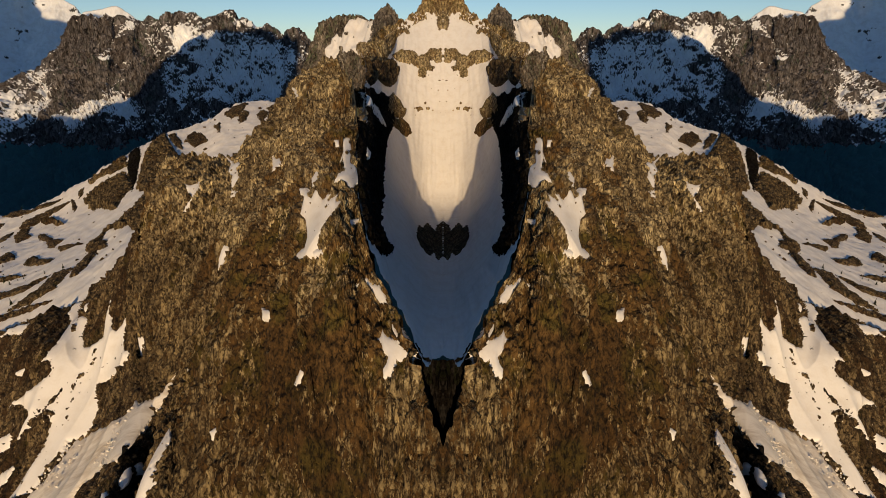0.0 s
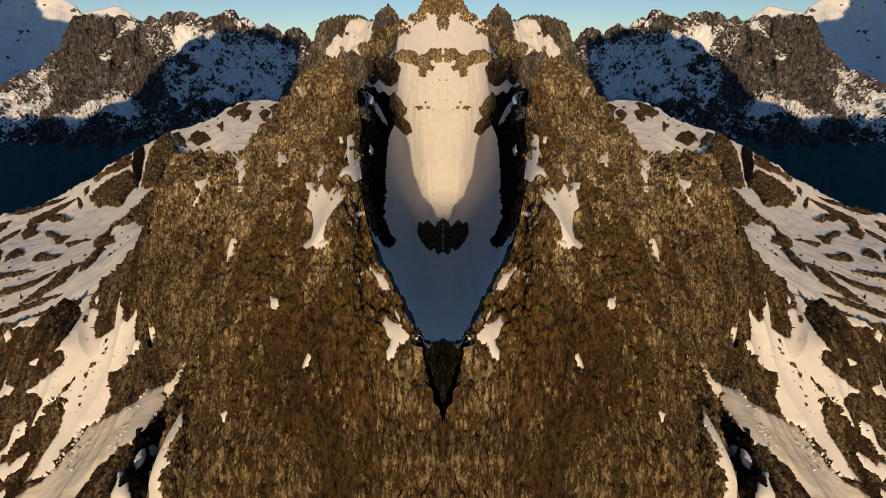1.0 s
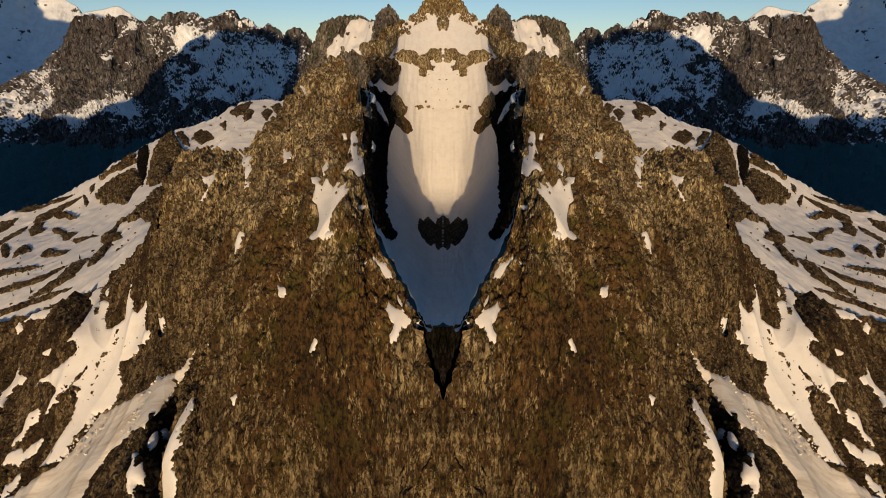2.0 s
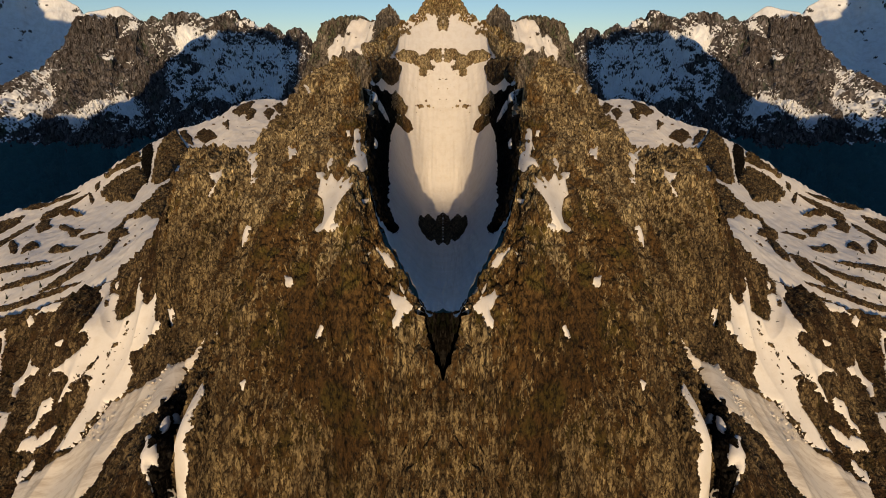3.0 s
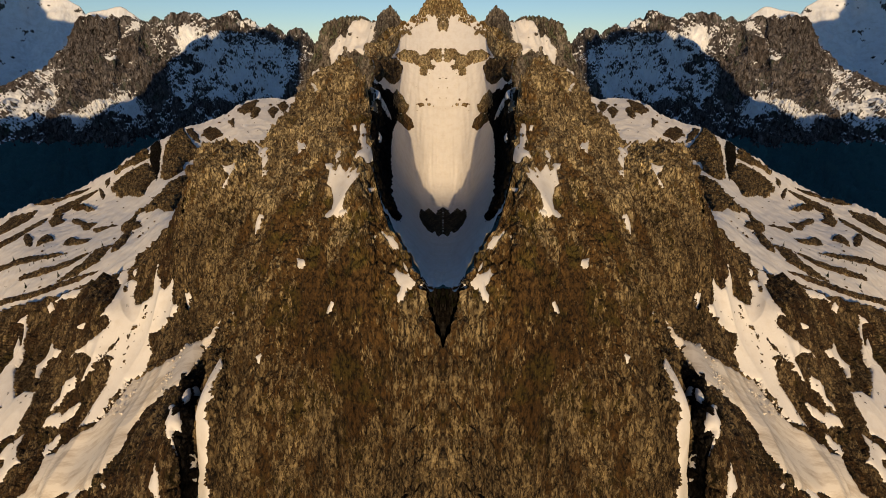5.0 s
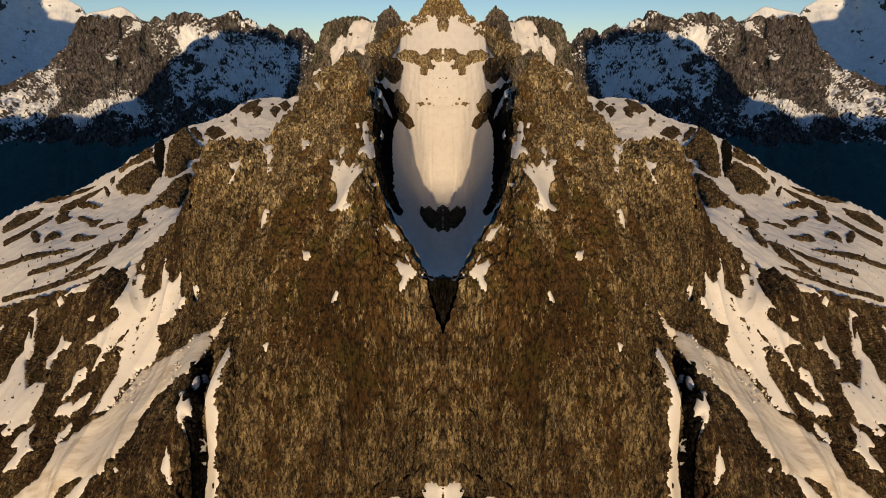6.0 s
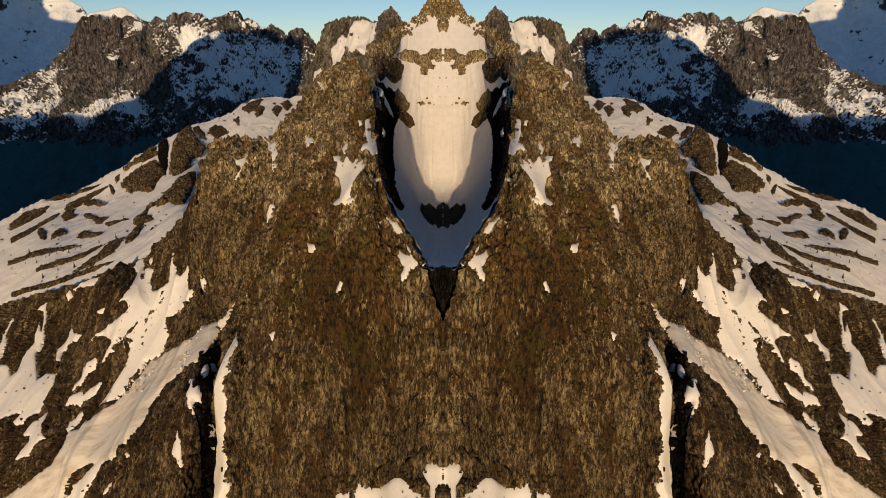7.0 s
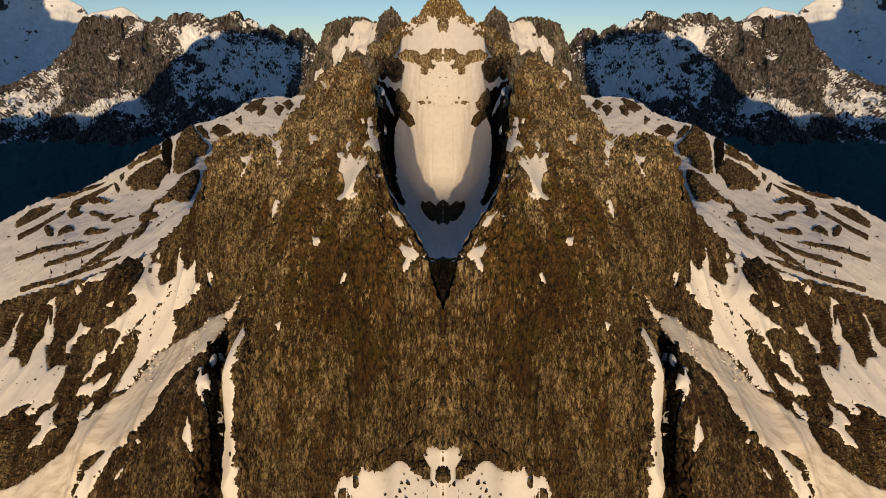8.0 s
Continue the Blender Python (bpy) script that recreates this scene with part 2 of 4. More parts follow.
class Land(Sheet):
    """A sheet with its rocky relief: size and height in metres of the largest ribs."""

    def rocky(self, size, height, seam=False, down=0.42, sharp=0.6, turn=1, block=0.0, jag=0.0, clefts=(), back=0.6):
        self.size, self.height, self.seam, self.down, self.sharp, self.turn, self.block = size, height, seam, down, sharp, turn, block
        self.jag, self.clefts, self.back, self.laid = jag, clefts, back, []
        return self

    def relief(self, net, octaves=7):
        flat = net.reshape(-1, 3)
        r = crags(flat, self.size, octaves, self.sharp, self.down, self.back) * self.height
        if self.block and octaves > 3:
            level, joint = blocks(flat, self.block, self.down, self.back)
            r = r + (level - 0.5) * self.block * 0.7 + (np.minimum(joint / 0.3, 1) - 0.85) * self.block * 0.5
            level, joint = blocks(flat + 31.7, self.block * 0.5, self.down * 1.3, self.back * 1.2)
            r = r + (level - 0.5) * self.block * 0.4 + (np.minimum(joint / 0.35, 1) - 0.85) * self.block * 0.25
            for x, high, low, wide in self.clefts:
                bend = x + perlin(flat * (0, 0, 0.09) + x)
                r = r - 7.0 * np.exp(-((flat[:, 0] - bend) / wide) ** 2) * (flat[:, 2] < high) * (flat[:, 2] > low)
        return r.reshape(net.shape[:2])

    def bared(self, a, b, net, r):
        """The relief r, planed down where snow fills the hollows."""
        for patch in self.laid:
            (a0, b0), (a1, b1) = patch.lo, patch.hi
            i = np.flatnonzero((a >= a0) & (a <= a1))
            j = np.flatnonzero((b >= b0) & (b <= b1))
            if len(i) < 2 or len(j) < 2:
                continue
            box = np.ix_(i, j)
            part = net[box]
            d = patch.depth(a[i], b[j], part.reshape(-1, 3))[1]
            flat = part.reshape(-1, 3)
            isle = np.clip((perlin(flat / (patch.ragged * 4.5) + 40) - 0.22) * 9, 0, 1) * patch.isles
            share = np.clip(d / patch.soft + 0.4, 0, 1) * (1 - isle)
            calm = self.relief(part, patch.swell) - 0.5 * patch.thick
            share = share.reshape(calm.shape)
            r[box] = r[box] * (1 - share) + np.minimum(r[box], calm) * share
        return r

    def places(self, a, b, lift=0.0, octaves=7, bare=False):
        net = self.net(a, b)
        n = normals(net) * self.turn
        r = self.relief(net, octaves) + lift
        if octaves > 3 and bare:
            r = self.bared(np.asarray(a), np.asarray(b), net, r)
        out = net + n * r[:, :, None]
        if self.jag and octaves > 3:
            crest = net[:, 0] / self.jag
            teeth = perlin(crest * (0.28, 0.28, 0)) + 0.6 * perlin(crest * (0.8, 0.8, 0) + 5) + 0.4 * perlin(crest * (2.1, 2.1, 0) + 9)
            out[:, :, 2] += self.jag * teeth[:, None] * np.exp(-np.asarray(b) / 0.04)[None, :]
        if self.seam:
            edge = np.clip(np.asarray(a) * 14, 0, 1)[:, None]
            out[:, :, 0] = net[:, :, 0] * (1 - edge) + out[:, :, 0] * edge
            out[:, :, 0] = np.minimum(out[:, :, 0], 0)
        return out

    def build(self, name, na, nb, material, parts=(), behind=None, below=None):
        """The surface as one mesh, or as parts down the slope, each to its own end in b with its own material.
        behind, below: how far the back falls away from the crest, and the foot runs out, as (y, z)."""
        a, b = np.linspace(0, 1, na), np.linspace(0, 1, nb)
        v = self.places(a, b, bare=True)
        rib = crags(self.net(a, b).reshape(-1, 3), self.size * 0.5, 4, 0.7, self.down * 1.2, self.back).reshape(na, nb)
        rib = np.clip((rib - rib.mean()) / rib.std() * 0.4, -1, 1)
        if behind:
            steps = np.linspace(1, 0, 9)[:-1, None]
            rough = perlin(v[:, 0] / 60)[:, None, None] * 20
            back = v[:, :1] + (steps ** 0.8 * (0, 1, 0)) * behind[0] + (steps * (0, 0, 1)) * behind[1] + rough * steps * (0, 1, 0.4)
            v, rib = np.concatenate([back, v], 1), np.concatenate([np.repeat(rib[:, :1], 8, 1), rib], 1)
        if below:
            steps = np.linspace(0, 1, 13)[1:, None]
            rough = perlin(v[:, -1] / 70)[:, None, None] * 30
            foot = v[:, -1:] + (steps * (0, 1, 0)) * below[0] + (steps ** 0.8 * (0, 0, 1)) * below[1] + rough * steps * (0.5, 1, 0.2)
            if self.seam:
                foot[0, :, 0] = 0
            v, rib = np.concatenate([v, foot], 1), np.concatenate([rib, np.repeat(rib[:, -1:], 12, 1)], 1)
        if not parts:
            return skin(name, v.reshape(-1, 3), v.shape[:2], None, material, rib)
        thing, start = new(name), 0
        for part_name, end, stuff in parts:
            stop = v.shape[1] - 1 if end >= 1 else round(end * (nb - 1)) + (8 if behind else 0)
            piece = v[:, start:stop + 1]
            skin(part_name, piece.reshape(-1, 3), piece.shape[:2], None, stuff, rib[:, start:stop + 1]).parent = thing
            start = stop
        return thing


def inside(p, poly):
    """Signed distance of places p to a closed outline: positive inside."""
    best, odd = np.full(len(p), 1e9), np.zeros(len(p), bool)
    for (x0, y0), (x1, y1) in zip(poly, np.roll(poly, -1, axis=0)):
        e = np.array((x1 - x0, y1 - y0))
        f = np.clip(((p - (x0, y0)) @ e) / (e @ e + 1e-12), 0, 1)
        best = np.minimum(best, np.linalg.norm(p - (x0, y0) - f[:, None] * e, axis=1))
        cross = ((y0 > p[:, 1]) != (y1 > p[:, 1])) & (p[:, 0] < (x1 - x0) * (p[:, 1] - y0) / (y1 - y0 + 1e-12) + x0)
        odd ^= cross
    return np.where(odd, best, -best)


class Patch:
    """A snow patch or an outcrop that lies on the land inside an outline of the land's own a and b."""

    def __init__(self, land, material, outline, label, thick, ragged, soft, isles, swell):
        self.land, self.material, self.label = land, material, label
        self.thick, self.ragged, self.soft, self.isles, self.swell = thick, ragged, soft, isles, swell
        self.poly = np.array(outline)
        lo, hi = self.poly.min(0), self.poly.max(0)
        mid = (lo + hi) / 2
        near = land.net([mid[0] - 0.01, mid[0] + 0.01], [mid[1] - 0.01, mid[1] + 0.01])
        self.metres = np.array((np.linalg.norm(near[1, 0] - near[0, 0]), np.linalg.norm(near[0, 1] - near[0, 0]))) / 0.02
        self.away = np.linalg.norm(near[0, 0])
        pad = (ragged * 2 + soft) / self.metres
        self.lo, self.hi = np.clip(lo - pad, 0, 1), np.clip(hi + pad, 0, 1)

    def depth(self, a, b, flat):
        """How far inside the outline, plain and with its ragged edge."""
        ab = np.stack(np.meshgrid(a, b, indexing="ij"), -1).reshape(-1, 2)
        plain, g = inside(ab * self.metres, self.poly * self.metres), self.ragged
        return plain, plain + g * (perlin(flat / (g * 4.0)) * 2.6 + perlin(flat / (g * 1.6)) * 2.0 + perlin(flat / (g * 0.7)) * 1.3 + perlin(flat / (g * 0.33)) * 0.9)

    def build(self):
        step = max(0.45, self.away * 0.0016)
        n = np.clip(((self.hi - self.lo) * self.metres / step).astype(int) + 2, 6, 330)
        a, b = np.linspace(self.lo[0], self.hi[0], n[0]), np.linspace(self.lo[1], self.hi[1], n[1])
        net = self.land.net(a, b).reshape(-1, 3)
        plain, d = self.depth(a, b, net)
        if self.material in (SNOW, DIRTY, FIRN):
            name, category, group = "snow_patch", "snow", "snow patches on the mountain"
            lift = self.thick * (1 - np.exp(-np.maximum(plain, 0.2 * self.soft) / self.soft)) + np.minimum(d, 0) * 2.5
            v = self.land.places(a, b, lift.reshape(n), self.swell)
        else:
            name, category, group = "rock_outcrop", "rock", "rock outcrops in the snow"
            level, joint = blocks(net, self.soft * 1.5, 0.7)
            rise = np.where(d > 0, self.thick * (1 - np.exp(-d / self.soft)), d * 0.8)
            lift = rise + (crags(net, self.soft * 3) * 0.5 + (level - 0.5) * 0.7 + joint * 0.4 - 0.2) * self.thick * np.clip(d / self.soft + 0.6, 0, 1)
            v = self.land.places(a, b, lift.reshape(n))
        return both(skin(name, v.reshape(-1, 3), n, d > -self.soft, self.material), self.label, category, group)


def lay(land, material, outline, label, thick=1.0, ragged=1.5, soft=3.0, isles=1.0, swell=2):
    """swell: how much of the land's own relief the snow still follows."""
    patch = Patch(land, material, outline, label, thick, ragged, soft, isles, swell)
    if material in (SNOW, DIRTY, FIRN):
        land.laid.append(patch)
    PATCHES.append(patch)


PATCHES = []
FACE_INNER = [
    [(0, 209, -131), (0, 202, -160), (0, 191, -197), (0, 186, -216), (0, 154, -255)],
    [(-7.2, 226, -110), (-8, 218, -127), (-9.7, 211, -153), (-11.6, 202, -196), (-11.6, 192, -223), (-10.8, 158, -262)],
    [(-23.9, 265, -99), (-22, 234, -117), (-23.2, 222, -142), (-23.8, 216, -178), (-25.5, 207, -212), (-27, 199, -232), (-25.1, 164, -272)],
    [(-43.1, 318, -81), (-40.7, 279, -97.3), (-38.4, 243, -115), (-39, 227, -140), (-39.2, 223, -183), (-39.9, 214, -220), (-39.6, 205, -240), (-36.7, 169, -279)],
]
FACE_MIDDLE = [
    [(-60.8, 415, -37), (-58.7, 346, -58.4), (-60.3, 308, -75.5), (-61.7, 277, -107), (-60.5, 245, -135), (-60, 229, -173), (-60.7, 214, -223), (-60.3, 202, -247), (-56.3, 170, -282)],
    [(-87.2, 484, -5), (-86.2, 429, -37), (-88.7, 369, -70.1), (-83.1, 309, -101), (-85.9, 279, -121), (-85.6, 256, -149), (-83, 232, -187), (-83.6, 214, -227), (-83, 200, -259), (-78.8, 174, -288)],
    [(-133, 521, -35.6), (-122, 435, -64.2), (-118, 383, -89.5), (-112, 326, -114), (-109, 287, -140), (-106, 257, -168), (-104, 232, -206), (-103, 215, -248), (-103, 190, -314)],
]
FACE_OUTER = [
    [(-166, 474, -73.5), (-156, 425, -90.1), (-152, 384, -116), (-144, 336, -142), (-136, 294, -171), (-125, 254, -192), (-122, 228, -234), (-122, 194, -321)],
    [(-196, 467, -79.7), (-184, 426, -89.6), (-176, 386, -116), (-170, 352, -149), (-158, 315, -179), (-145, 275, -184), (-140, 248, -203), (-138, 228, -242), (-138, 194, -322)],
    [(-227, 477, -89.6), (-216, 430, -105), (-211, 398, -130), (-204, 371, -157), (-194, 346, -182), (-171, 319, -191), (-164, 291, -207), (-159, 267, -228), (-153, 243, -258), (-149, 204, -338)],
]
FACE_RAILS = FACE_INNER + FACE_MIDDLE + FACE_OUTER
SLOPE_INNER = [
    [(-221, 441, -106), (-210, 400, -130), (-203, 372, -158), (-192, 346, -182), (-168, 318, -189), (-160, 287, -204), (-155, 263, -224), (-149, 238, -253), (-146, 201, -333)],
    [(-231, 425, -136), (-226, 397, -158), (-220, 368, -179), (-202, 332, -202), (-174, 282, -201), (-157, 243, -199), (-156, 220, -218), (-152, 199, -250), (-150, 177, -292)],
    [(-276, 431, -177), (-256, 385, -193), (-238, 352, -215), (-228, 324, -231), (-208, 284, -233), (-189, 238, -235), (-180, 207, -260), (-175, 181, -300)],
]
SLOPE_MIDDLE = [
    [(-324, 435, -202), (-290, 379, -200), (-275, 349, -223), (-265, 324, -246), (-252, 293, -259), (-236, 254, -269), (-225, 221, -300), (-220, 199, -330)],
    [(-381, 448, -224), (-356, 401, -252), (-319, 349, -265), (-298, 313, -277), (-273, 269, -285), (-261, 235, -319), (-255, 212, -352)],
    [(-467, 471, -254), (-423, 410, -274), (-379, 351, -288), (-346, 305, -302), (-319, 263, -330), (-302, 225, -373)],
    [(-675, 526, -336), (-576, 429, -338), (-498, 351, -347), (-445, 292, -366), (-423, 252, -417)],
]
SLOPE_RAILS = SLOPE_INNER + SLOPE_MIDDLE
SHOULDER_INNER = [
    [(-276, 1198, -79.5), (-258, 1052, -128), (-248, 954, -161), (-231, 831, -204)],
    [(-331, 1171, -95.1), (-305, 1042, -127), (-286, 946, -154), (-258, 802, -196)],
    [(-405, 1139, -95.9), (-379, 1021, -124), (-354, 914, -154), (-304, 740, -190)],
    [(-445, 1053, -125), (-416, 948, -150), (-377, 818, -182), (-320, 657, -214)],
    [(-487, 973, -139), (-436, 846, -165), (-354, 660, -176), (-282, 514, -167), (-242, 429, -160)],
    [(-528, 881, -170), (-477, 768, -201), (-396, 619, -201), (-319, 494, -191), (-280, 428, -192)],
    [(-595, 824, -213), (-524, 728, -224), (-462, 621, -224), (-403, 514, -224), (-357, 435, -229)],
]
SHOULDER_MIDDLE = [
    [(-677, 817, -238), (-605, 720, -243), (-524, 604, -240), (-466, 517, -245), (-421, 447, -254)],
    [(-741, 774, -270), (-641, 657, -270), (-567, 560, -273), (-502, 472, -288)],
    [(-975, 762, -361), (-847, 643, -365), (-766, 564, -376), (-725, 520, -394)],
]
SHOULDER_RAILS = SHOULDER_INNER + SHOULDER_MIDDLE
BASIN_INNER = [
    [(0, 231, -113), (0, 297, -136), (0, 367, -152), (0, 472, -174), (0, 613, -201), (0, 764, -209), (0, 847, -161), (0, 938, -90.3), (0, 1032, -8.7), (0, 1125, 68.1)],
    [(-3.8, 231, -113), (-7.7, 298, -135), (-10.5, 365, -149), (-14.7, 464, -168), (-21.4, 600, -191), (-29.9, 753, -199), (-34, 834, -154), (-42.1, 922, -88.8), (-50.1, 1017, -8.6), (-53.5, 1113, 62.4)],
    [(-7.8, 227, -111), (-14.3, 292, -128), (-19.3, 350, -136), (-26.9, 441, -148), (-38.8, 564, -157), (-53.6, 700, -159), (-60.5, 787, -131), (-69.1, 876, -84.3), (-78.8, 979, -8.3), (-83.9, 1060, 36.3)],
]
BASIN_MIDDLE = [
    [(-24, 266, -99.6), (-25, 303, -117), (-29.5, 357, -125), (-37.9, 429, -132), (-49.7, 525, -133), (-62.7, 623, -126), (-69.4, 696, -106), (-76.5, 786, -67.8), (-84.5, 894, -7.6), (-90.5, 970, 24.4)],
    [(-43.3, 319, -82), (-41.4, 342, -91.4), (-43.4, 380, -97.3), (-48.5, 433, -98.8), (-56.7, 498, -94.7), (-63.6, 554, -87.6), (-68.2, 604, -70.4), (-74.6, 672, -44.6), (-85.9, 776, -9.5), (-95.9, 858, 10.4)],
    [(-60.9, 416, -38), (-58.6, 427, -43.3), (-57.1, 441, -49.1), (-57.8, 463, -46.9), (-62, 491, -42.4), (-67.7, 532, -32.7), (-73.5, 574, -22.4), (-80.2, 625, -12.4), (-94.7, 703, -4.6), (-114, 792, 3.7)],
]
BASIN_RAILS = BASIN_INNER + BASIN_MIDDLE
KNOB_INNER = [
    [(-61.8, 1592, 31.2), (-65.6, 1560, 1.5), (-65.9, 1464, -82.8)],
    [(-98.9, 1614, 61.2), (-106, 1562, 8.8), (-108, 1464, -82.8)],
    [(-125, 1627, 82.4), (-130, 1560, 30.5), (-132, 1464, -82.8)],
    [(-157, 1645, 116), (-161, 1565, 45.1), (-163, 1459, -96.8)],
    [(-194, 1697, 82.9), (-194, 1635, 32), (-188, 1500, -99.6)],
    [(-244, 1786, 93.7), (-235, 1694, 17.4), (-216, 1511, -100)],
    [(-281, 1813, 108), (-272, 1715, 17.6), (-260, 1542, -102)],
    [(-331, 1831, 97.7), (-323, 1758, 18.1), (-303, 1584, -105)],
    [(-369, 1836, 83), (-371, 1773, 1.7), (-357, 1614, -139)],
    [(-409, 1844, 19), (-414, 1786, -49.1), (-399, 1623, -173)],
]
KNOB_MIDDLE = [
    [(-445, 1833, -68), (-458, 1792, -119), (-444, 1625, -223)],
    [(-493, 1848, -141), (-501, 1787, -190), (-490, 1647, -278)],
]
KNOB_RAILS = KNOB_INNER + KNOB_MIDDLE
STEP_RAILS = [
    [(0, 232, -112), (0, 223, -130), (0, 212, -154), (0, 200, -178)],
    [(-5.5, 232, -112), (-5.5, 223, -133), (-5.4, 211, -160), (-5.4, 203, -183)],
    [(-13.6, 241, -110), (-13.6, 230, -137), (-13.6, 220, -166), (-13.6, 211, -190)],
]
TOWER_RAILS = [
    [(0, 1155, 118), (0, 1142, 94.5), (0, 1127, 73.3), (0, 1106, 44)],
    [(-20, 1152, 112), (-21.1, 1140, 90.3), (-19.8, 1127, 71.2), (-17.5, 1106, 46)],
    [(-32.1, 1141, 94.4), (-33.1, 1132, 81.6), (-31.8, 1121, 66.8), (-30.5, 1106, 50)],
    [(-46.2, 1125, 73.2), (-47.1, 1119, 67.7), (-45.8, 1110, 60.2), (-43.3, 1098, 47.7)],
    [(-67, 1100, 57.7), (-66.6, 1091, 51.3), (-66.2, 1082, 44), (-63.6, 1070, 34.7)],
    [(-88.6, 1068, 44.4), (-87.7, 1054, 34.2), (-88.5, 1036, 24.1), (-89, 1013, 10.4)],
    [(-102, 1028, 37.1), (-102, 1002, 23.3), (-103, 970, 8.2), (-102, 935, -11.5)],
    [(-112, 970, 24.4), (-112, 933, 9.6), (-112, 895, -4.2), (-110, 846, -21.6)],
]
RANGE_CREST = [
    (-3762, -441), (-3226, -337), (-2995, -258), (-2763, -165), (-2607, -61), (-2529, 3), (-2470, 60), (-2391, 150), (-2355, 192), (-2302, 212),
    (-2231, 199), (-2184, 222), (-2154, 192), (-2120, 178), (-2042, 192), (-2003, 164), (-1953, 154), (-1898, 185), (-1845, 171), (-1787, 202),
    (-1729, 192), (-1679, 222), (-1605, 222), (-1560, 178), (-1504, 202), (-1435, 212), (-1383, 216), (-1342, 185), (-1282, 192), (-1241, 164),
    (-1194, 150), (-1132, 133), (-1067, 109), (-1014, 74), (-984, 116), (-955, 102), (-904, 46), (-849, 17), (-664, -104), (-401, -279)]
RANGE_RAILS = [[(x, 3790 + min(z, 0) * 0.3, z), (x * 0.957, 3495 + 0.2 * z, -164 + 0.52 * z), (x * 0.888, 3157, -352 + min(z + 290, 0)),
                (x * 0.838, 2902, -520), (x * 0.764, 2592, -635), (x * 0.635, 2069, -748)] for x, z in RANGE_CREST]
MASSIF_CREST = [(-5901, 693), (-4799, 758), (-4137, 693), (-3776, 583), (-3609, 471), (-3437, 462), (-3333, 417), (-3236, 362), (-3199, 307),
                (-3145, 325), (-2941, 334), (-2862, 353), (-2770, 307), (-2649, 232), (-2467, 171), (-2273, 143)]
MASSIF_RAILS = [[(x, 5150, z), (x * 0.983, 4957, z * 0.98 - 231), (x * 0.955, 4697, z * 0.948 - 491), (x * 0.912, 4377, z * 0.904 - 767),
                 (x * 0.837, 3873, z * 0.83 - 1095)] for x, z in MASSIF_CREST]
FACE = Land(FACE_RAILS).rocky(42.0, 8.0, True, 0.2, 0.62, block=4.0, back=0.4, jag=13.0, clefts=(
    (-33.5, -174, -212, 1.1), (-21, -200, -226, 0.8), (-58, -188, -216, 0.9), (-88, -178, -214, 1.0), (-74, -150, -186, 0.9), (-104, -165, -215, 1.1), (-118, -120, -165, 1.1), (-140, -115, -170, 1.2)))
SLOPE = Land(SLOPE_RAILS).rocky(40.0, 5.5, False, 0.25, 0.64, block=4.2, back=0.22)
SHOULDER = Land(SHOULDER_RAILS).rocky(60.0, 3.0, jag=6.0)
BASIN = Land(BASIN_RAILS, True).rocky(13.0, 1.8, True, 0.1, 0.6, -1, jag=8.0, back=0.07)
STEP = Land(STEP_RAILS, True).rocky(8.0, 1.2, True, block=2.5, jag=3.0)
TOWER = Land(TOWER_RAILS, True).rocky(24.0, 4.0, True, block=8.0, jag=5.0)
KNOB = Land(KNOB_RAILS).rocky(70.0, 16.0, False, 0.25, block=14.0, jag=10.0)
RANGE = Land(RANGE_RAILS).rocky(230.0, 52.0, False, 0.3, 0.7, -1, jag=11.0)
MASSIF = Land(MASSIF_RAILS).rocky(700.0, 70.0, False, 0.42, 0.56, -1)

lay(FACE, SNOW, [(0.4979, 0.3219), (0.4893, 0.3147), (0.475, 0.3176), (0.4678, 0.3133), (0.4635, 0.299), (0.4592, 0.2918), (0.4535, 0.2947), (0.4449, 0.2918), (0.4392, 0.2732), (0.4335, 0.2589), (0.4349, 0.2775), (0.4278, 0.2546), (0.422, 0.2289), (0.422, 0.2504), (0.4049, 0.1946), (0.4206, 0.2747), (0.4192, 0.289), (0.422, 0.3147), (0.4249, 0.3333), (0.4335, 0.3577), (0.4378, 0.3705), (0.4607, 0.402), (0.495, 0.4278), (0.4807, 0.4063), (0.4621, 0.382), (0.4635, 0.3705), (0.4735, 0.3619), (0.4778, 0.3548), (0.4893, 0.3577), (0.4835, 0.3362), (0.4821, 0.3247), (0.4936, 0.3276)], "cream sunlit snow patch clinging to the brown rock face", 0.9, 0.45, 1.3, 0.5)
lay(FACE, SNOW, [(0.4635, 0.2432), (0.4692, 0.2632), (0.4793, 0.2718), (0.4821, 0.2918), (0.4721, 0.299), (0.4635, 0.289), (0.4664, 0.2704)], "cream snow tongue above a larger snow patch", 0.9, 0.4, 1.2, 0.3)
lay(FACE, SNOW, [(0.4492, 0.1302), (0.432, 0.0773), (0.412, 0.0529), (0.412, 0.1044), (0.3991, 0.0644), (0.3791, 0.0172), (0.3648, 0.0014), (0.3763, 0.0458), (0.3877, 0.1116), (0.412, 0.1774), (0.4306, 0.226), (0.4363, 0.2461), (0.4349, 0.2103), (0.4249, 0.1745), (0.4335, 0.1516), (0.4392, 0.1817), (0.4392, 0.1416)], "snow strip along the crest of the buttress", 0.9, 0.5, 1.5)
lay(FACE, SNOW, [(0.3863, 0.1845), (0.3605, 0.0916), (0.3348, 0.0057), (0.3476, 0.0615), (0.3777, 0.1831)], "tiny snow patch on the brown rock face", 0.9, 0.5, 1)
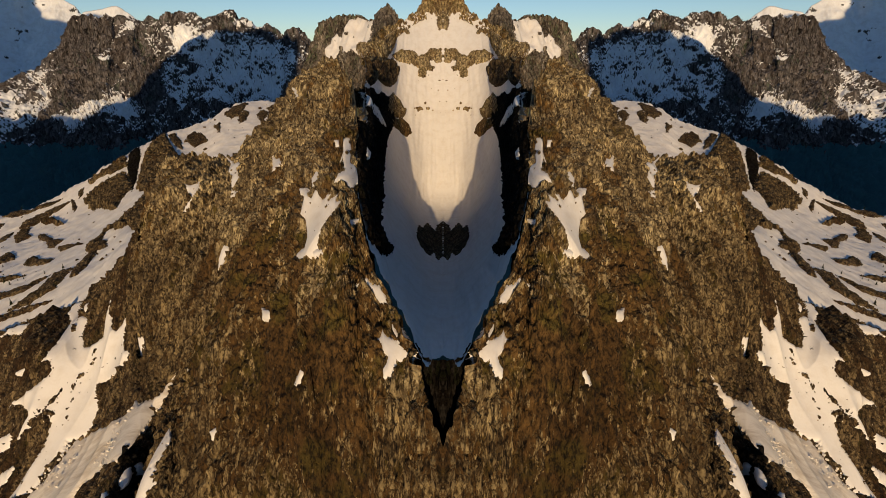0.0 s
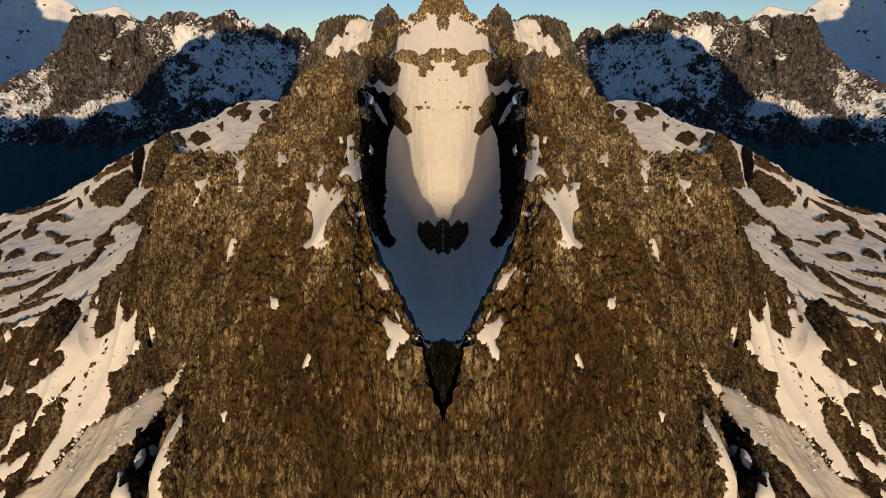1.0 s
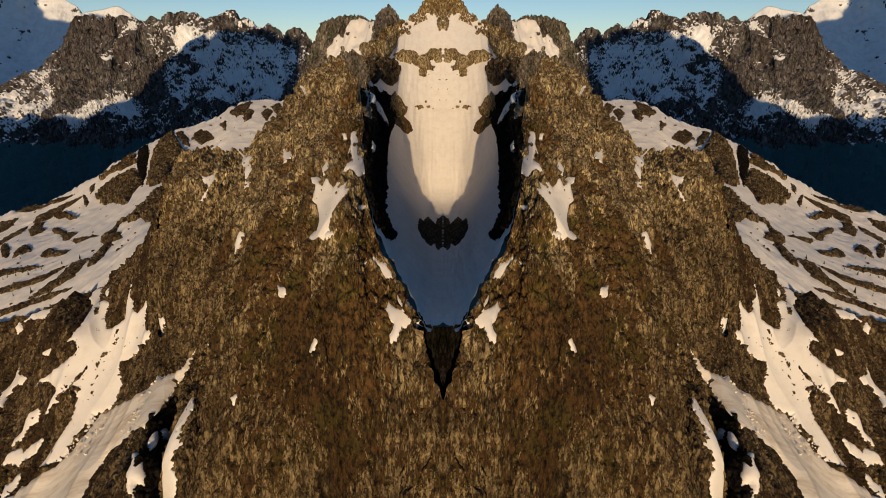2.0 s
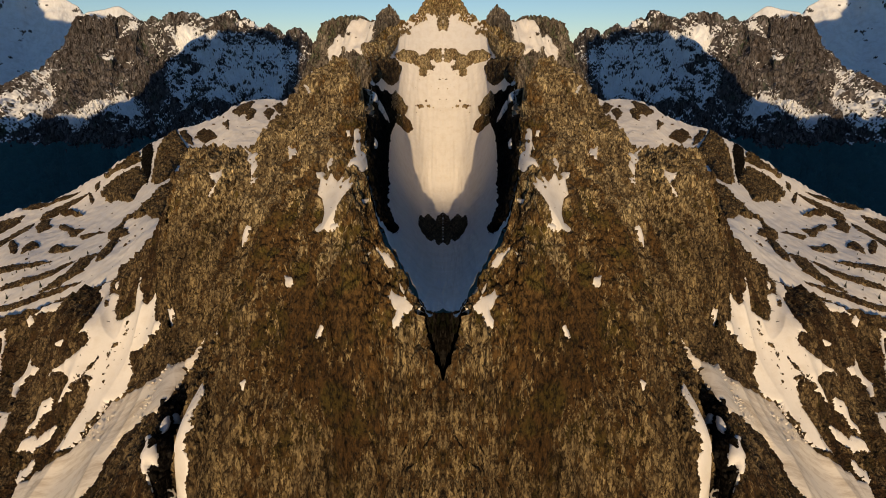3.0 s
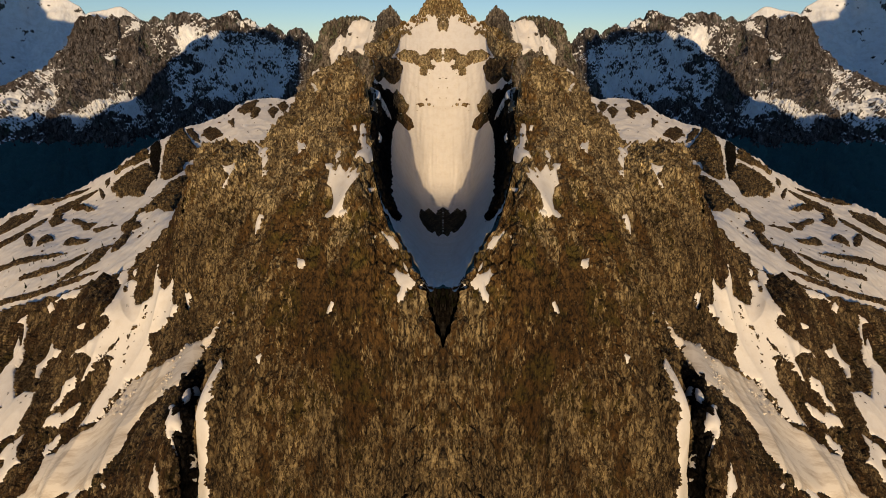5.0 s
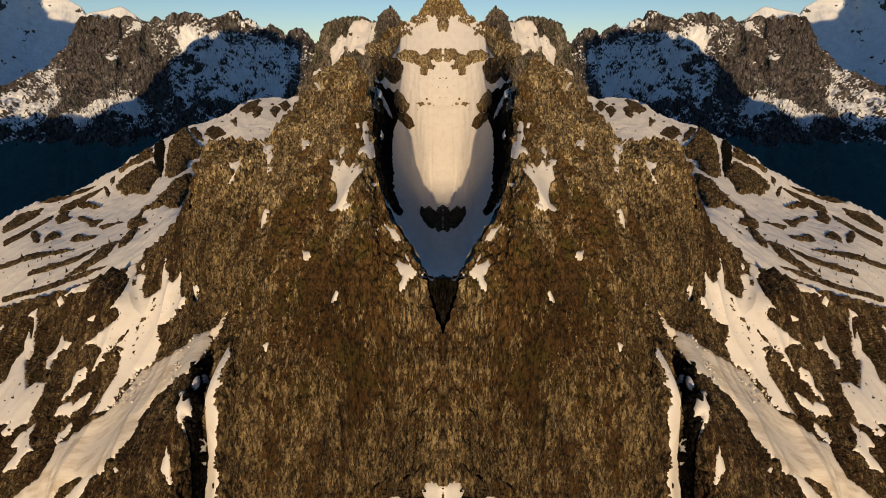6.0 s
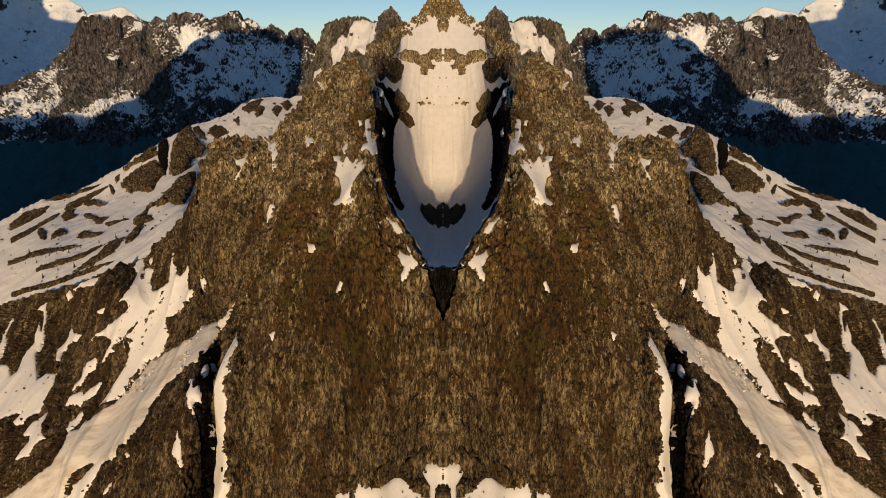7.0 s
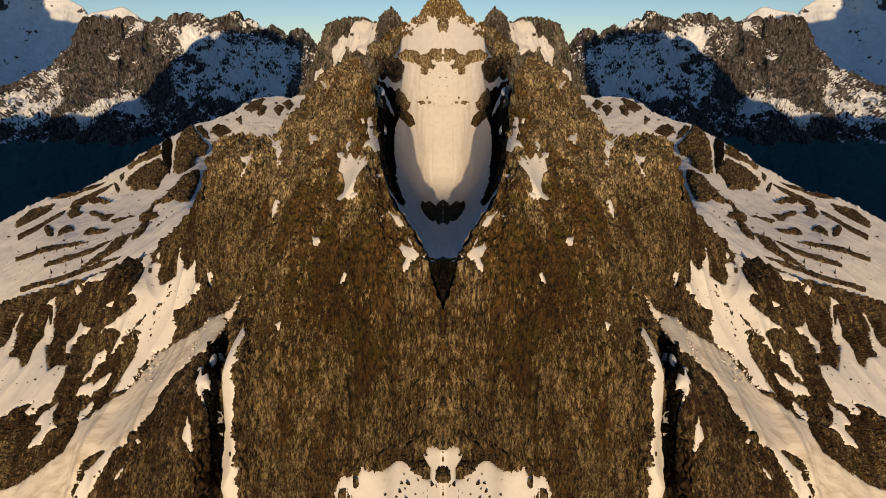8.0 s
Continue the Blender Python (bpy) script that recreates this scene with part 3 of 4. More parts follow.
lay(FACE, SNOW, [(0.6652, 0.2074), (0.6567, 0.2361), (0.6423, 0.2504), (0.6094, 0.2761), (0.6123, 0.2861), (0.6309, 0.2833), (0.6352, 0.2918), (0.6567, 0.2475)], "small snow patch below the skyline ridge", 0.9, 0.5, 1.5)
lay(FACE, SNOW, [(0.7983, 0.0014), (0.7854, 0.0215), (0.7525, 0.1001), (0.7368, 0.1345), (0.7425, 0.1488), (0.7296, 0.1946), (0.7353, 0.2117), (0.7167, 0.2475), (0.7196, 0.2561), (0.7382, 0.2275), (0.7468, 0.186), (0.7625, 0.1302), (0.784, 0.0715), (0.7868, 0.0315)], "narrow snow streak in a rock gully", 0.9, 0.6, 1.5)
lay(FACE, SNOW, [(0.8884, 0.1216), (0.8698, 0.1288), (0.8455, 0.1159), (0.8455, 0.1402), (0.8541, 0.1645), (0.8598, 0.1803), (0.8684, 0.1946), (0.877, 0.1888), (0.8641, 0.1688), (0.8641, 0.1559), (0.8755, 0.1388)], "small snow fin in a rock gully", 0.9, 0.6, 1.5)
lay(FACE, SNOW, [(0.721, 0.3548), (0.7167, 0.3677), (0.7239, 0.3791), (0.7282, 0.3948), (0.7339, 0.3848), (0.7325, 0.3648), (0.7268, 0.3562)], "thin snow streak on the rock face", 0.9, 0.4, 1.2)
lay(FACE, SNOW, [(0.5751, 0.5308), (0.5579, 0.5308), (0.5479, 0.5279), (0.5379, 0.5308), (0.5465, 0.5393), (0.5665, 0.5436), (0.568, 0.5365)], "small square snow patch on brown heather slope", 0.9, 0.35, 1)
lay(FACE, SNOW, [(0.4435, 0.525), (0.4363, 0.5236), (0.4406, 0.5379), (0.4506, 0.5508), (0.4621, 0.5579), (0.4535, 0.5408)], "small oval snow patch on brown heather slope", 0.9, 0.3, 1)
lay(FACE, SNOW, [(0.2046, 0.0458), (0.1874, 0.0415), (0.1688, 0.0343), (0.1617, 0.0386), (0.1474, 0.0358), (0.1559, 0.0672), (0.1803, 0.1159), (0.1931, 0.1459), (0.1974, 0.1645), (0.2189, 0.1903), (0.2217, 0.1803), (0.2146, 0.1631), (0.2117, 0.1459), (0.226, 0.1559), (0.2346, 0.1516), (0.2561, 0.1674), (0.2418, 0.1445), (0.2375, 0.1202), (0.2275, 0.1216), (0.2146, 0.1073), (0.1831, 0.0615), (0.2003, 0.0672)], "star-shaped snow patch beside the dark rim", 0.9, 0.35, 1.2, 0.3)
lay(FACE, SNOW, [(0.2904, 0.0844), (0.2761, 0.0744), (0.2518, 0.0372), (0.2318, 0.0286), (0.2203, 0.0315), (0.2461, 0.0715), (0.2618, 0.0815), (0.2732, 0.0844), (0.2933, 0.0987)], "short snow streak on the rocky rim", 0.9, 0.4, 1, 0.3)
lay(FACE, SNOW, [(0.9814, 0.3891), (0.9814, 0.4006), (0.9914, 0.4134), (0.9986, 0.4392), (1, 0.4363), (1, 0.4106), (1, 0.4049), (0.9957, 0.392)], "small snow streak beside the buttress", 0.9, 0.5, 1.2)
lay(FACE, DIRTY, [(0.8755, 0.4692), (0.8984, 0.4936), (0.9542, 0.5379), (0.9871, 0.5651), (0.9957, 0.5508), (0.98, 0.525), (0.9399, 0.5136), (0.8984, 0.4835)], "top of the avalanche snow tongue", 0.9, 0.7, 1.5)
lay(FACE, SNOW, [(0, 0.608), (0.0143, 0.6137), (0.0315, 0.6152), (0.0629, 0.6323), (0.0887, 0.6409), (0.0973, 0.6681), (0.113, 0.6795), (0.0987, 0.6938), (0.073, 0.7082), (0.073, 0.7468), (0.103, 0.7511), (0.133, 0.7411), (0.1645, 0.7268), (0.216, 0.7339), (0.2418, 0.7525), (0.2775, 0.7797), (0.3505, 0.8212), (0.3934, 0.8369), (0.4063, 0.8526), (0.4349, 0.867), (0.4506, 0.8641), (0.4678, 0.8784), (0.475, 0.897), (0.4807, 0.9213), (0.4793, 0.9671), (0, 0.9456)], "large snow apron below the rock cliff", 1.6, 0.5, 1.5, 0.6, 0)
lay(FACE, SNOW, [(0.702, 0.635), (0.685, 0.642), (0.682, 0.652), (0.695, 0.648)], "tiny snow patch on the brown rock face", 0.9, 0.5, 1)
lay(FACE, SNOW, [(0.79, 0.482), (0.775, 0.49), (0.778, 0.5), (0.79, 0.492)], "tiny snow patch on the brown rock face", 0.9, 0.5, 1)
lay(FACE, SNOW, [(0.332, 0.18), (0.315, 0.138), (0.308, 0.138), (0.328, 0.18)], "tiny snow patch on the brown rock face", 0.9, 0.5, 1)
lay(FACE, SNOW, [(0.64, 0.025), (0.625, 0.052), (0.615, 0.095), (0.63, 0.078)], "tiny snow patch on the brown rock face", 0.9, 0.5, 1)
lay(FACE, SNOW, [(0.468, 0.175), (0.458, 0.155), (0.452, 0.162), (0.462, 0.18)], "tiny snow patch on the brown rock face", 0.9, 0.5, 1)
lay(FACE, SNOW, [(0.438, 0.365), (0.42, 0.335), (0.415, 0.335), (0.432, 0.365)], "tiny snow patch on the brown rock face", 0.9, 0.5, 1)
lay(FACE, SNOW, [(0.85, 0.582), (0.832, 0.59), (0.855, 0.628), (0.868, 0.655), (0.858, 0.702), (0.86, 0.78), (0.862, 0.905), (0.99, 0.905), (0.93, 0.74), (0.912, 0.685), (0.912, 0.638), (0.878, 0.615)], "narrow snow runnel beside the buttress", 1, 2, 1.5)
lay(FACE, SNOW, [(0.85, 0.57), (0.848, 0.612), (0.868, 0.635), (0.918, 0.638), (0.9, 0.612)], "narrow snow runnel beside the buttress", 0.9, 0.7, 2)
lay(SLOPE, SNOW, [(0.3977, 0.0029), (0.3777, 0.0014), (0.3834, 0.0815), (0.3419, 0.0959), (0.309, 0.1187), (0.3319, 0.1516), (0.3319, 0.1931), (0.2904, 0.1974), (0.2403, 0.1917), (0.2289, 0.133), (0.2232, 0.1016), (0.2017, 0.1831), (0.166, 0.2103), (0.113, 0.206), (0.1173, 0.2732), (0.0587, 0.319), (0.1631, 0.3004), (0.2775, 0.2933), (0.2961, 0.3433), (0.3176, 0.3906), (0.3877, 0.4149), (0.4449, 0.4921), (0.4907, 0.5379), (0.5637, 0.5522), (0.5107, 0.5007), (0.485, 0.4707), (0.4607, 0.4363), (0.4449, 0.3877), (0.4692, 0.3834), (0.4936, 0.3991), (0.5508, 0.4106), (0.4993, 0.372), (0.5207, 0.3462), (0.6037, 0.2947), (0.5451, 0.3162), (0.5036, 0.3119), (0.4692, 0.299), (0.4435, 0.2761), (0.4464, 0.2489), (0.4721, 0.2532), (0.4263, 0.1974), (0.4034, 0.0787), (0.4149, 0.0429)], "broad sunlit snow gully between dark rock ribs", 1.1, 0.7, 1.3, 0.7)
lay(SLOPE, DIRTY, [(0, 0.4549), (0, 0.4664), (0, 0.4878), (0.0072, 0.5064), (0.0701, 0.5207), (0.1073, 0.5436), (0.1516, 0.5637), (0.2189, 0.5465), (0.2647, 0.5451), (0.3047, 0.5522), (0.329, 0.5722), (0.3462, 0.5937), (0.3619, 0.6195), (0.3705, 0.6438), (0.382, 0.6609), (0.3977, 0.6781), (0.4163, 0.6953), (0.4378, 0.711), (0.4778, 0.7296), (0.7454, 0.7039), (0.6938, 0.6609), (0.6352, 0.6381), (0.5751, 0.608), (0.5322, 0.578), (0.495, 0.5408), (0.4521, 0.515), (0.4077, 0.4664), (0.3691, 0.412), (0.3147, 0.3991), (0.2403, 0.412), (0.1745, 0.4235), (0.1259, 0.4206), (0.1044, 0.4092), (0.0773, 0.4607), (0.0129, 0.4721), (0, 0.4607)], "dirty avalanche snow tongue with rubble on it", 1.2, 0.8, 2.2, 0.3)
lay(SLOPE, SNOW, [(0.6595, 0.1688), (0.6252, 0.2332), (0.6323, 0.2575), (0.671, 0.2403), (0.6938, 0.269), (0.6996, 0.3205), (0.7196, 0.3062), (0.7139, 0.2518), (0.6838, 0.226), (0.6695, 0.2003)], "small snow streak between dark rock ribs", 1.1, 0.7, 1.5)
lay(SLOPE, SNOW, [(0.5522, 0.3648), (0.5608, 0.3763), (0.5694, 0.3977), (0.5823, 0.4149), (0.6023, 0.4263), (0.6252, 0.4421), (0.6452, 0.4492), (0.6638, 0.4564), (0.6595, 0.4349), (0.6323, 0.4206), (0.6323, 0.3791), (0.5908, 0.3834), (0.5708, 0.3848)], "snow streak between dark rock ribs", 1.1, 0.8, 1.5)
lay(SLOPE, SNOW, [(0.5594, 0.4692), (0.5694, 0.4878), (0.5951, 0.4921), (0.6266, 0.5064), (0.6466, 0.5179), (0.6609, 0.505), (0.6924, 0.5064), (0.6738, 0.4764), (0.6538, 0.4692), (0.6338, 0.4649), (0.628, 0.4778), (0.6066, 0.4649)], "snow streak between dark rock ribs", 1.1, 0.9, 1.5)
lay(SLOPE, SNOW, [(0.6252, 0.5165), (0.6438, 0.5451), (0.6567, 0.5594), (0.6724, 0.5837), (0.6938, 0.5994), (0.701, 0.5851), (0.6824, 0.5579), (0.6652, 0.5494), (0.6495, 0.5322)], "snow streak between dark rock ribs", 1.1, 0.8, 1.5)
lay(SLOPE, SNOW, [(0.7368, 0.0458), (0.7411, 0.0715), (0.7339, 0.133), (0.7482, 0.2046), (0.7711, 0.2575), (0.7997, 0.2647), (0.7797, 0.2303), (0.7468, 0.166), (0.7496, 0.0801), (0.7611, 0.0758), (0.7682, 0.0801), (0.7554, 0.0572)], "snow streak between dark rock ribs", 1.1, 0.7, 1.5)
lay(SLOPE, SNOW, [(0.5379, 0.0243), (0.5579, 0.0601), (0.5994, 0.0372), (0.6495, 0.0186), (0.6209, 0.0014), (0.5866, 0.0043)], "thin snow strip along a ledge", 1.1, 0.6, 1.3)
lay(SLOPE, SNOW, [(0.6567, 0.02), (0.6567, 0.0386), (0.6652, 0.0544), (0.6652, 0.0372)], "snow streak between dark rock ribs", 1.1, 0.4, 1)
lay(SLOPE, SNOW, [(0.5222, 0.2518), (0.5322, 0.2675), (0.5651, 0.2389), (0.5751, 0.2175), (0.5336, 0.2518)], "snow streak between dark rock ribs", 1.1, 0.5, 1)
lay(SLOPE, SNOW, [(0.2961, 0.0629), (0.3104, 0.0801), (0.3247, 0.0944), (0.3605, 0.0501), (0.3219, 0.0615)], "snow streak between dark rock ribs", 1.1, 0.5, 1)
lay(SLOPE, SNOW, [(0.1488, 0.5694), (0.1187, 0.5765), (0.103, 0.5966), (0.1059, 0.6195), (0.1259, 0.628), (0.1431, 0.6109)], "small shaded snow patch in the dark gully", 2, 0.5, 1.2)
lay(SLOPE, SNOW, [(0.1116, 0.5808), (0.0687, 0.5794), (0.0343, 0.5923), (0.0186, 0.6137), (0.0544, 0.6066), (0.0916, 0.5966)], "small shaded snow patch in the dark gully", 2, 0.5, 1.2)
lay(SLOPE, SNOW, [(0.1989, 0.6266), (0.166, 0.6352), (0.1502, 0.6509), (0.1302, 0.6695), (0.1202, 0.6867), (0.1373, 0.6924), (0.1588, 0.6824), (0.166, 0.6867), (0.1416, 0.7082), (0.1187, 0.7268), (0.1302, 0.7282), (0.1674, 0.6981), (0.1989, 0.6695), (0.1903, 0.6581)], "shaded blue snow patch in the dark gully", 2.8, 0.6, 1.2)
lay(SLOPE, SNOW, [(0.0858, 0.711), (0.0443, 0.6996), (0.0315, 0.7153), (0.0386, 0.7511), (0.0644, 0.7554), (0.0715, 0.7339)], "small shaded snow patch in the dark gully", 2, 0.5, 1.2)
lay(SLOPE, SNOW, [(0.7611, 0.113), (0.7511, 0.1745), (0.7668, 0.2346), (0.7783, 0.2761), (0.7783, 0.3977), (0.7511, 0.3734), (0.7167, 0.3791), (0.7325, 0.4278), (0.7582, 0.4821), (0.774, 0.5207), (0.7997, 0.5451), (0.8269, 0.5751), (0.8355, 0.5594), (0.8126, 0.525), (0.8441, 0.5451), (0.8569, 0.5608), (0.8727, 0.5737), (0.907, 0.6252), (0.8984, 0.3019), (0.8655, 0.2518), (0.8541, 0.2074), (0.8441, 0.1402), (0.8312, 0.0758), (0.8369, 0.1273), (0.8412, 0.2046), (0.8555, 0.2976), (0.834, 0.319), (0.834, 0.3705), (0.8212, 0.3534), (0.8097, 0.2947), (0.7954, 0.2575), (0.7783, 0.2461), (0.7697, 0.1731)], "sunlit snow patch between dark rock ribs", 1.1, 0.7, 1.3, 0.8)
lay(SLOPE, SNOW, [(0.7611, 0.5265), (0.7711, 0.5794), (0.7697, 0.6166), (0.7911, 0.6395), (0.8112, 0.6695), (0.8369, 0.6767), (0.8226, 0.6495), (0.8083, 0.628), (0.8054, 0.6109), (0.8226, 0.6052), (0.8069, 0.5765), (0.7854, 0.5508)], "snow streak between dark rock ribs", 1.1, 0.6, 1.3)
lay(SLOPE, DIRTY, [(0.6896, 0.5951), (0.4793, 0.5436), (0.382, 0.6037), (0.412, 0.6638), (0.4607, 0.6781), (0.4936, 0.6824), (0.5908, 0.7082), (0.6581, 0.7339), (0.6681, 0.7482), (0.7067, 0.8226), (0.824, 0.9027), (0.9399, 0.9013), (0.9342, 0.8169), (0.8827, 0.7854), (0.8484, 0.7639), (0.8026, 0.731), (0.7539, 0.6996), (0.711, 0.6495)], "dirty lower end of the avalanche snow tongue", 1.1, 0.8, 2, 0.3)
lay(SLOPE, SNOW, [(0.505, 0.7024), (0.5122, 0.7325), (0.5436, 0.7482), (0.5937, 0.7754), (0.6195, 0.8011), (0.6953, 0.8283), (0.7153, 0.8426), (0.6753, 0.7768), (0.6595, 0.7568), (0.6023, 0.731)], "snow streak beside the avalanche tongue", 1.1, 0.7, 1.5)
lay(SLOPE, SNOW, [(0.2046, 0.7282), (0.1845, 0.7496), (0.176, 0.774), (0.1731, 0.7983), (0.186, 0.8011), (0.2003, 0.7825), (0.2303, 0.7725), (0.2175, 0.7511)], "small snow patch beside the dark gully", 1, 0.5, 1.2)
lay(SLOPE, SNOW, [(0.4149, 0.7196), (0.4092, 0.7353), (0.4206, 0.7382), (0.4263, 0.7268)], "snow streak between dark rock ribs", 1.1, 0.3, 1)
lay(SLOPE, SNOW, [(0.4421, 0.7697), (0.4664, 0.7825), (0.4979, 0.7969), (0.5107, 0.7954), (0.4864, 0.7754)], "snow streak between dark rock ribs", 1.1, 0.4, 1)
# the gully's shade, laid on as a sheet of black rock
lay(SLOPE, SHADE_BLACK, [(0.145, 0.54), (0.02, 0.57), (0, 0.648), (0, 0.738), (0.01, 0.842), (0.092, 0.852), (0.115, 0.755), (0.14, 0.708), (0.195, 0.662), (0.148, 0.633)], "gully rock beside the buttress, painted black for shade", 0.8, 1.5, 3)
# inner flank: its shade is put into the black of the rock
lay(BASIN, SHADE_BLACK, [(1, 0.3162), (0.9442, 0.4506), (0.6352, 0.7253), (0.5107, 0.731), (0.4635, 0.7139), (0.5808, 0.6338), (0.6624, 0.5165), (0.7382, 0.3491), (0.7811, 0.1717), (0.774, 0.073), (0.7139, 0.1187), (0.6524, 0.1388), (0.6953, 0.0901), (0.7368, 0.0272), (0.7625, 0), (0.8112, 0), (0.8627, 0), (0.9084, 0), (0.9614, 0), (0.9986, 0)], "rock wall of the inner flank, painted black for shade", 2.5, 1.7, 1.6)
lay(BASIN, SNOW, [(1, 0.2861), (0.9242, 0.4607), (0.824, 0.5608), (0.7382, 0.598), (0.6052, 0.6438), (0.7496, 0.5637), (0.8755, 0.4635), (1, 0.2074)], "shaded snow sliver on the black inner flank", 4.6, 0.7, 1)
lay(BASIN, SNOW, [(0.9371, 0.0157), (0.9342, 0.0615), (0.9113, 0.0443), (0.9127, 0.0229)], "shaded snow sliver on the black inner flank", 4.6, 0.7, 1)
lay(BASIN, ROCK, [(0.671, 0.7225), (0.4635, 0.794), (0.3805, 0.7811), (0.3076, 0.7525), (0.3305, 0.7368), (0.4735, 0.7253), (0.6137, 0.6967)], "brown rock island at the edge of the snowfield", 3, 1, 2.5)
lay(BASIN, ROCK, [(0.5122, 0.7153), (0.3577, 0.7353), (0.2918, 0.721), (0.2661, 0.6996), (0.3104, 0.6896), (0.3991, 0.6996), (0.4649, 0.6981), (0.5522, 0.6824)], "brown rock island at the edge of the snowfield", 3, 1, 2.5)
lay(BASIN, CRAG, [(0.2432, 0.4335), (0.1974, 0.4349), (0.1502, 0.4821), (0.113, 0.4549), (0.0787, 0.4421), (0.0515, 0.4793), (0.0157, 0.4907), (0.0029, 0.4993), (0.0043, 0.3004), (0.0558, 0.2804), (0.0944, 0.3305), (0.1488, 0.2918), (0.2017, 0.3076), (0.2618, 0.3176), (0.2804, 0.3548)], "dark rock outcrop in the shaded snow", 1.4, 1, 2)
lay(BASIN, ROCK, [(0.468, 0.902), (0.338, 0.91), (0.2, 0.89), (0.168, 0.878), (0.125, 0.883), (0.07, 0.9), (0.008, 0.898), (0.008, 0.87), (0.04, 0.862), (0.07, 0.87), (0.095, 0.86), (0.055, 0.852), (0.065, 0.84), (0.105, 0.842), (0.122, 0.825), (0.165, 0.828), (0.17, 0.848), (0.24, 0.86), (0.322, 0.872)], "brown rocks of the band across the upper snowfield", 3, 1.8, 3)
lay(BASIN, ROCK, [(0.21, 0.758), (0.168, 0.76), (0.145, 0.753), (0.19, 0.748)], "small rocks in the snowfield", 1.5, 0.8, 1.2)
lay(BASIN, ROCK, [(0.128, 0.758), (0.105, 0.76), (0.092, 0.755), (0.12, 0.753)], "small rocks in the snowfield", 1.5, 0.8, 1.2)
lay(BASIN, ROCK, [(0.14, 0.768), (0.125, 0.772), (0.118, 0.765), (0.13, 0.765)], "small rocks in the snowfield", 1.5, 0.7, 1)
lay(BASIN, ROCK, [(1, 1), (0.745, 1), (0.415, 1), (0.365, 0.972), (0.44, 0.93), (0.6, 0.895), (0.855, 0.81), (0.99, 0.675)], "brown rock at the head of the inner flank", 4, 4, 3)
lay(BASIN, CRAG, [(0.738, 0.85), (0.468, 0.89), (0.39, 0.862), (0.415, 0.83), (0.6, 0.782), (0.79, 0.748)], "dark rock at the head of the inner flank", 4, 1.5, 3)
lay(BASIN, ROCK, [(0.04, 0.982), (0.015, 0.995), (0, 0.998), (0, 0.952), (0.025, 0.948), (0.042, 0.962)], "small brown rock below the summit tower", 3, 1.5, 3)
lay(BASIN, ROCK, [(0.283, 0.962), (0.245, 0.958), (0.235, 0.945), (0.268, 0.95)], "small brown rock in the upper snowfield", 2.5, 1.5, 2)
lay(SHOULDER, ROCK, [(0.5694, 0.0343), (0.5422, 0.0072), (0.5236, 0.0043), (0.5107, 0.083), (0.5279, 0.0773), (0.5494, 0.073), (0.5765, 0.0601), (0.5908, 0.0615), (0.5866, 0.0329)], "large lit brown crag standing out of the snow", 4, 2.6, 3)
lay(SHOULDER, ROCK, [(0.5808, 0.1144), (0.5651, 0.1102), (0.5436, 0.1059), (0.5207, 0.1173), (0.5036, 0.1631), (0.4878, 0.2976), (0.5107, 0.3391), (0.5179, 0.3906), (0.5379, 0.3534), (0.5494, 0.2847), (0.5765, 0.2504), (0.5966, 0.1574)], "large lit brown crag standing out of the snow", 5, 2.6, 3)
# black sheet where the cleft lies in shade
lay(SHOULDER, SHADE_BLACK, [(0.5136, 0), (0.4907, 0.0057), (0.4835, 0.0901), (0.4864, 0.1459), (0.4835, 0.2318), (0.4878, 0.3276), (0.5036, 0.1717), (0.5136, 0.0773)], "cleft between the crags of the ridge, painted black for shade", 1.5, 1.2, 2)
lay(SHOULDER, ROCK, [(0.4678, 0.0486), (0.4492, 0.0057), (0.432, 0.0029), (0.4092, 0.1359), (0.3891, 0.2418), (0.3763, 0.3076), (0.3877, 0.3662), (0.4192, 0.3162), (0.422, 0.4034), (0.4449, 0.4077), (0.4649, 0.3991), (0.475, 0.3476), (0.4764, 0.2403), (0.475, 0.1316)], "large lit brown crag standing out of the snow", 5, 2.6, 3)
lay(SHOULDER, CRAG, [(0.4263, 0.02), (0.4077, 0.0272), (0.3863, 0.1102), (0.3763, 0.2089), (0.3991, 0.1402)], "dark rock band breaking through the snow", 1.8, 1.3, 1)
lay(SHOULDER, CRAG, [(0.372, 0.0815), (0.3519, 0.0758), (0.3205, 0.1745), (0.2918, 0.319), (0.319, 0.2847), (0.3362, 0.2861), (0.3691, 0.1402)], "dark rock band breaking through the snow", 1.8, 1.3, 1)
lay(SHOULDER, ROCK, [(0.4049, 0.4893), (0.4077, 0.5966), (0.4163, 0.6524), (0.4335, 0.7139), (0.4435, 0.7639), (0.4621, 0.7096), (0.4778, 0.6309), (0.4893, 0.6395), (0.5093, 0.5908), (0.4907, 0.5637), (0.4678, 0.5093), (0.4435, 0.4764), (0.4235, 0.4721)], "large lit brown crag standing out of the snow", 5, 2.4, 3)
lay(SHOULDER, CRAG, [(0.5293, 0.5765), (0.5393, 0.6295), (0.5236, 0.6495), (0.5293, 0.6896), (0.5479, 0.6695), (0.5694, 0.6595), (0.5651, 0.6137), (0.5436, 0.5866), (0.5193, 0.5408), (0.5021, 0.5737)], "dark rock band breaking through the snow", 3, 1.4, 2)
lay(SHOULDER, CRAG, [(0.6109, 0.0615), (0.5994, 0.0587), (0.6023, 0.1016), (0.6094, 0.1144)], "dark rock band breaking through the snow", 2, 0.9, 2)
